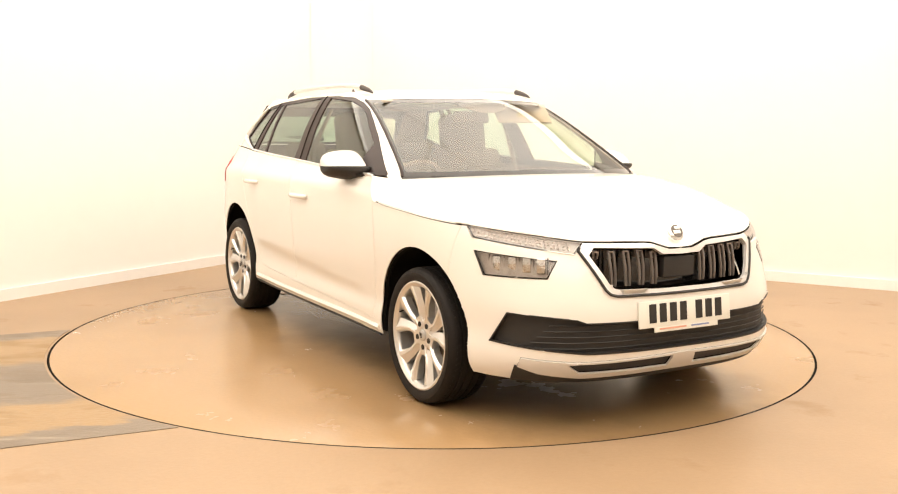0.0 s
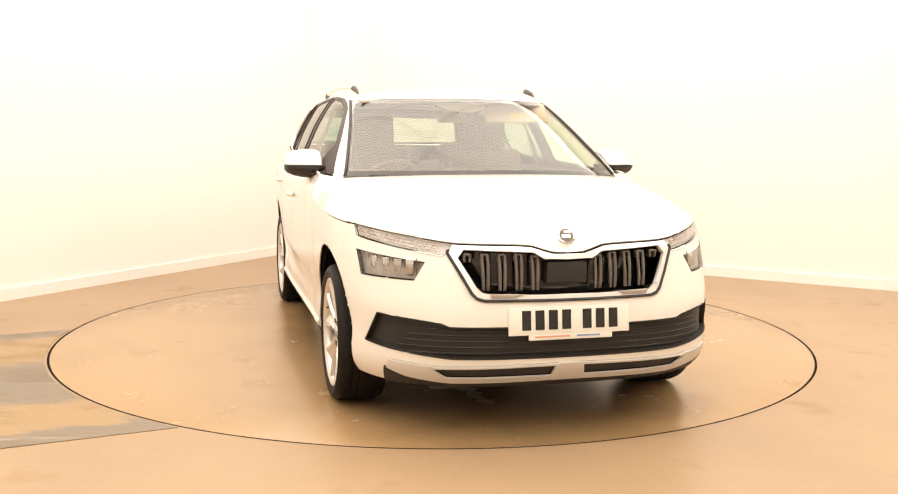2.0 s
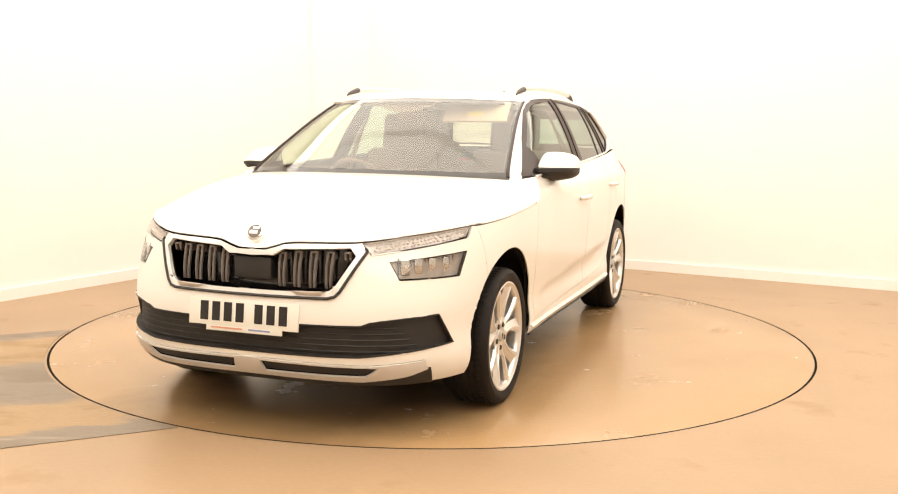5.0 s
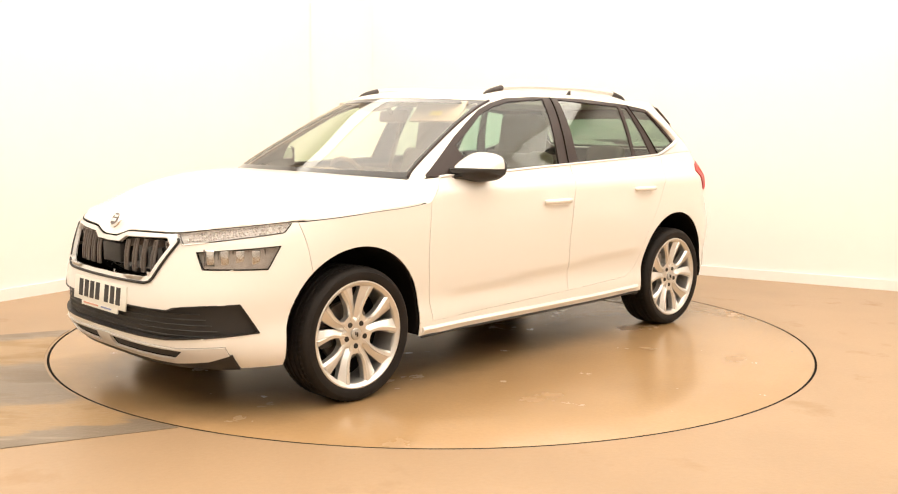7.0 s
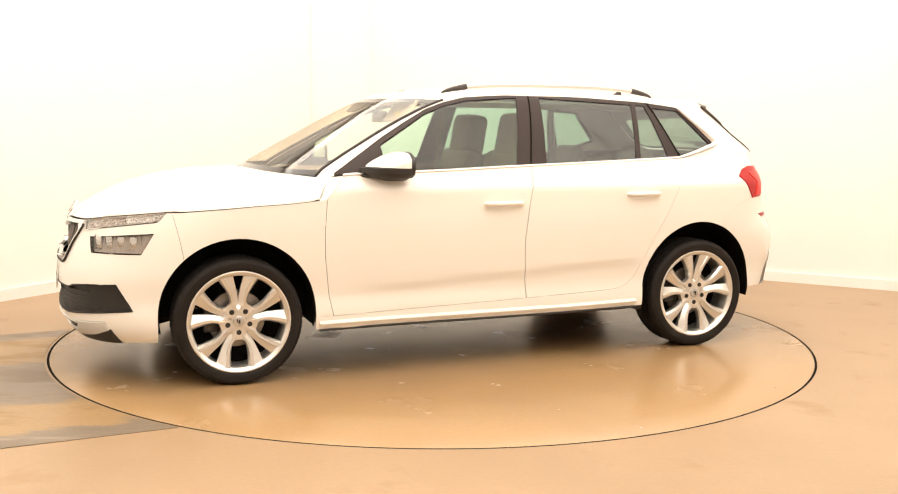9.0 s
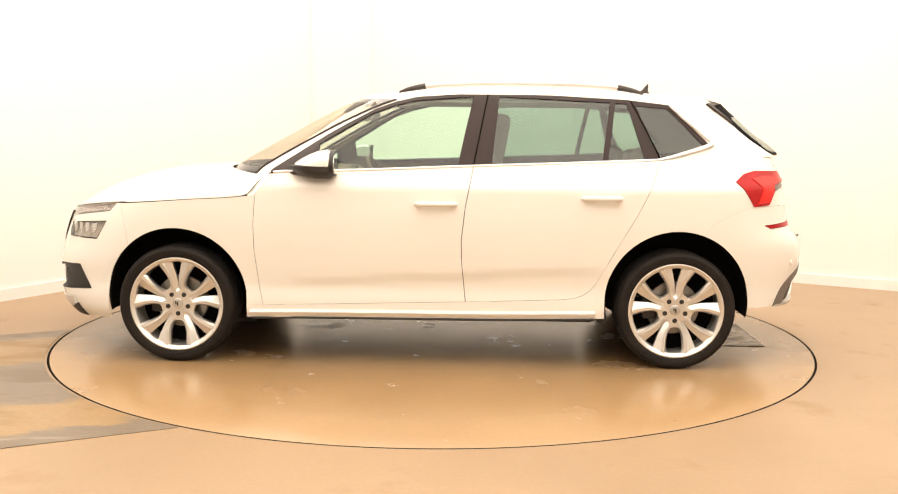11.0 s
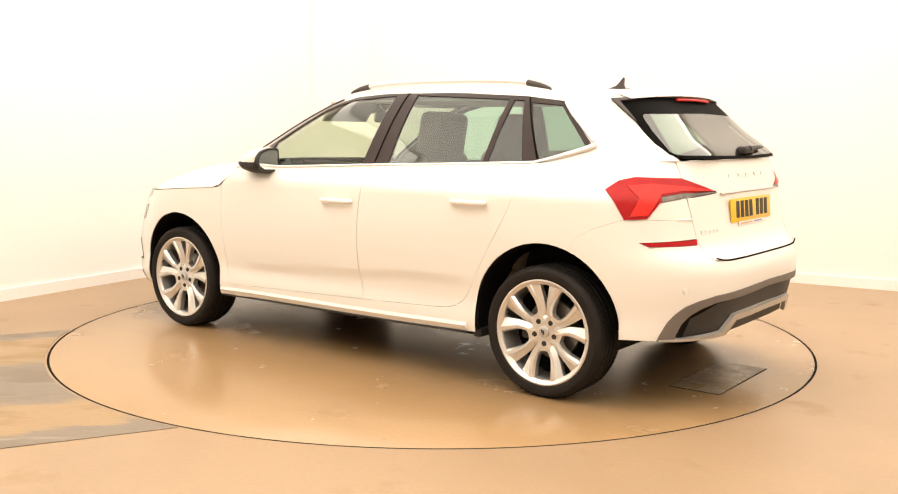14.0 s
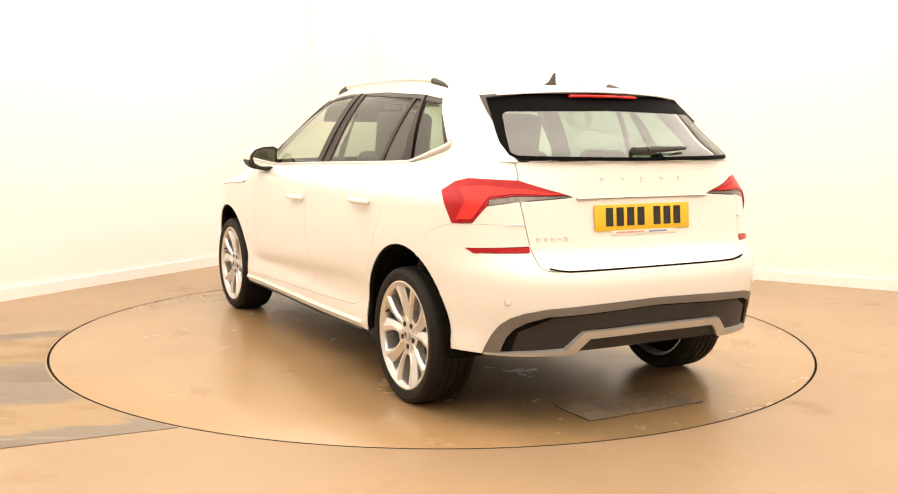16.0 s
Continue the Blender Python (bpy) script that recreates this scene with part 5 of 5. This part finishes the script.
def interior(car):
    def seat(x, y, w, back_h, name):
        st = new(name)
        st.parent = car
        bm = bmesh.new()
        box(bm, x - 0.02, y - w / 2, 0.42, x + 0.50, y + w / 2, 0.60, 0.05, 3)
        part("cushion", bm, FABRIC, st, edge=60)
        bm = bmesh.new()
        box(bm, -0.06, -w / 2, 0.0, 0.06, w / 2, back_h, 0.045, 3, pose(x, y, 0.55, 0, -17, 0))
        part("backrest", bm, FABRIC, st, edge=60)
        bm = bmesh.new()
        n = 3 if w > 0.8 else 1
        for k in range(n):
            yy = y + (k - (n - 1) / 2) * 0.42
            box(bm, -0.075 if n == 1 else -0.045, -0.15 if n == 1 else -0.14, -0.16 if n == 1 else -0.03, 0.065 if n == 1 else 0.045, 0.15 if n == 1 else 0.14, 0.19 if n == 1 else (0.12 if k != 1 else 0.05), 0.04, 3, pose(x - 0.19 * back_h / 0.6, yy, 0.55 + back_h * 0.955 + 0.035, 0, -10, 0))
            for d in (-0.05, 0.05):
                tube(bm, [(x - 0.165 * back_h / 0.6, yy + d, 0.50 + back_h), (x - 0.185 * back_h / 0.6, yy + d, 0.62 + back_h)], 0.007, 6)
        part("headrest", bm, FABRIC, st, edge=60)
        return st
    seat(-0.16, 0.37, 0.50, 0.60, "front_seat")
    seat(-0.16, -0.37, 0.50, 0.60, "front_seat")
    seat(-0.98, 0.0, 1.24, 0.47, "rear_bench")
    bm = bmesh.new()
    cols = []
    for y in steps(-0.74, 0.74, 20):
        q = 1 - 0.25 * (y / 0.74) ** 2
        cols.append([Vector((0.95 * q + 0.05, y, 0.985)), Vector((0.72, y, 1.015)), Vector((0.55, y, 1.005 + 0.02 * math.exp(-((y + 0.37) / 0.18) ** 2))), Vector((0.48, y, 0.96)), Vector((0.47, y, 0.86)), Vector((0.56, y, 0.70)), Vector((0.62, y, 0.45))])
    part("dashboard", grid_mesh(cols), DASH, car, "dark plastic dashboard", edge=60)
    bm = bmesh.new()
    ring = [(0.185 * math.cos(a), 0.185 * math.sin(a)) for a in steps(0, 2 * math.pi, 36)]
    m = pose(0.36, -0.37, 0.905, 0, -64, 0)
    tube(bm, [m @ Vector((a, b, 0)) for a, b in ring], 0.015, 8, cap=False)
    box(bm, -0.06, -0.07, -0.04, 0.06, 0.07, 0.0, 0.02, 2, m)
    box(bm, -0.02, -0.18, -0.02, 0.02, 0.18, -0.005, 0.005, 2, m)
    box(bm, -0.18, -0.02, -0.02, 0.0, 0.02, -0.005, 0.005, 2, m)
    tube(bm, [m @ Vector((0, 0, -0.03)), m @ Vector((0, 0, -0.25))], 0.03, 8)
    part("steering_wheel", bm, DASH, car, "black steering wheel on the right-hand side", edge=50)
    bm = bmesh.new()
    box(bm, 0.475, -0.11, 0.90, 0.49, 0.13, 1.035, 0.008)
    part("display", bm, GLOSSBLK, car, "dark central touch display")
    bm = bmesh.new()
    box(bm, -0.02, -0.115, -0.035, 0.012, 0.115, 0.035, 0.016, 3, pose(0.36, 0.0, 1.325, 0, -12, 0))
    tube(bm, [(0.37, 0, 1.34), (0.42, 0, 1.40)], 0.012, 6)
    part("interior_mirror", bm, DASH, car, "rear view mirror", edge=50)
    bm = bmesh.new()
    plate_poly(bm, [(-0.175, 1.410), (0.175, 1.410), (0.150, 1.385), (0.105, 1.365), (0.05, 1.352), (-0.05, 1.352), (-0.105, 1.365), (-0.150, 1.385)], 0.02, lambda a, b, d: (0.50 + (1.40 - b) * 1.65 - 0.035 - d, a, b - 0.005))
    part("camera_cover", bm, COVERM, car, "dark sensor cover behind the windscreen")
    for y, dn in ((0.36, True), (-0.36, False)):
        bm = bmesh.new()
        box(bm, -0.008, -0.19, -0.14 if dn else -0.02, 0.008, 0.19, 0.0, 0.006, 2, pose(0.30, y, 1.405, 0, -38 if dn else -80, 0))
        part("sun_visor", bm, LINING, car, "pale sun visor")
    bm = bmesh.new()
    box(bm, -0.002, -0.045, -0.03, 0.002, 0.045, 0.0, m=pose(0.352, 0.36, 1.352, 0, -38, 0))
    part("visor_label", bm, PAPER, car, "yellow warning label")
    # door cards and load cover
    for s in (1, -1):
        bm = bmesh.new()
        cols = [[Vector((x, s * (HALF(z) * taper(x) - 0.075), z)) for z in (0.30, 0.6, 0.8, 0.95, min(1.02, TOP_SIDE(x) - 0.01))] for x in steps(0.75, -0.90, 18)]
        part("door_card", grid_mesh(cols), DASH, car)
        bm = bmesh.new()
        x0, z0 = -0.27, 1.36
        tube(bm, [(x0, s * 0.60, z0), (x0 - 0.02, s * 0.70, 1.15), (x0 + 0.02, s * 0.76, 0.9), (x0 + 0.04, s * 0.77, 0.5)], 0.018, 6, 0.5)
        part("seat_belt", bm, FABRIC, car)
    bm = bmesh.new()
    box(bm, -1.80, -0.62, 0.985, -1.22, 0.62, 1.005, 0.006)
    part("load_cover", bm, FABRIC, car)


def lettering(tg):
    """Raised badge letters on the tailgate, as plain bars."""
    def skin(y, z):
        n = TAIL_N(z)
        return -1.2 + (TAIL(z) + 1.2) * (1 - (abs(y) / (HALF(z) * 0.955)) ** n) ** (1 / n)
    for y0, dy, z, h, w in ((0.215, 0.1075, 1.046, 0.011, 0.010), (0.545, 0.031, 0.808, 0.008, 0.008)):
        for i in range(5):
            y = y0 - dy * i
            x = skin(y, z)
            bm = bmesh.new()
            box(bm, x - 0.003, y - w, z - h, x + 0.008, y + w, z - h + 0.005, 0.001)
            box(bm, x - 0.003, y - w, z + h - 0.005, x + 0.008, y + w, z + h, 0.001)
            box(bm, x - 0.003, y - w if i % 2 else y + w - 0.005, z - h, x + 0.008, y - w + 0.005 if i % 2 else y + w, z + h, 0.001)
            part("badge_letter", bm, SATIN, tg)
    bm = bmesh.new()
    tube(bm, [(TAIL(0.968) - 0.002, y, 0.972) for y in steps(-0.36, 0.36, 12)], 0.008, 6, 0.6)
    part("tailgate_moulding", bm, SILVER, tg)
    # black bar over the shut line, as dark as the shaded gap
    bm = bmesh.new()
    tube(bm, [(skin(y, 0.681) - 0.001, y, 0.681 + 0.016 * max(0, (abs(y) - 0.47) / 0.07)) for y in steps(-0.535, 0.535, 24)], 0.0042, 6)
    part("tailgate_gap_line", bm, GAP, tg, "black shut line under the tailgate")


def build_car():
    car = new("car")
    tagged(car, "white compact crossover car with silver alloy wheels on the turntable", "car")
    fb, tg, doors_f, doors_r = car_body(car)
    bonnet(car)
    cowl(car)
    cabin(car)
    brightwork(car)
    mirrors(car)
    door_furniture(doors_f, doors_r)
    number_plate(car, 2.148, 0.495, -6, 0.52, 0.111, PLATE_W, False)
    number_plate(car, -1.995, 0.888, -5, 0.52, 0.111, PLATE_Y, True)
    for x, y in ((1.3255, 0.757), (-1.3255, 0.742)):
        for s in (1, -1):
            wheel(car, x, y, 0.314, s)
    chassis(car)
    interior(car)
    lettering(tg)
    return car


room()
turn_room = math.degrees(math.atan2(ALONG_R.y, ALONG_R.x))
softbox(CORNER + ALONG_L * 5.2 + ALONG_R * 5.2, 9.0, 9.0, SOFTBOX_POWER, turn_room, 4, 4, TALL - 0.12, "ceiling_light", "square white ceiling light panel, switched on", "ceiling light panels")
for q, t in ((CORNER + ALONG_R * 0.45 + ALONG_L * 4.8, turn_room + 90), (CORNER + ALONG_L * 0.45 + ALONG_R * 4.8, turn_room)):
    softbox(q, 8.4, 0.45, STRIP_POWER, t, 4, 1, TALL - 0.12, "strip_light", "long white strip light beside the wall, switched on", "strip lights along the walls")
table = turntable()
car = build_car()


def motions():
    """The turntable carries the car round."""
    rows_t, rows_c = [], []
    for t, a in TURN.items():
        c, s = math.cos(radians(a)), math.sin(radians(a))
        rows_t.append((t, pose(0, 0, 0, 0, 0, a)))
        rows_c.append((t, pose(CAR_OFF[0] * c - CAR_OFF[1] * s, CAR_OFF[0] * s + CAR_OFF[1] * c, 0, 0, 0, a)))
    walk(table, rows_t)
    walk(car, rows_c)


motions()
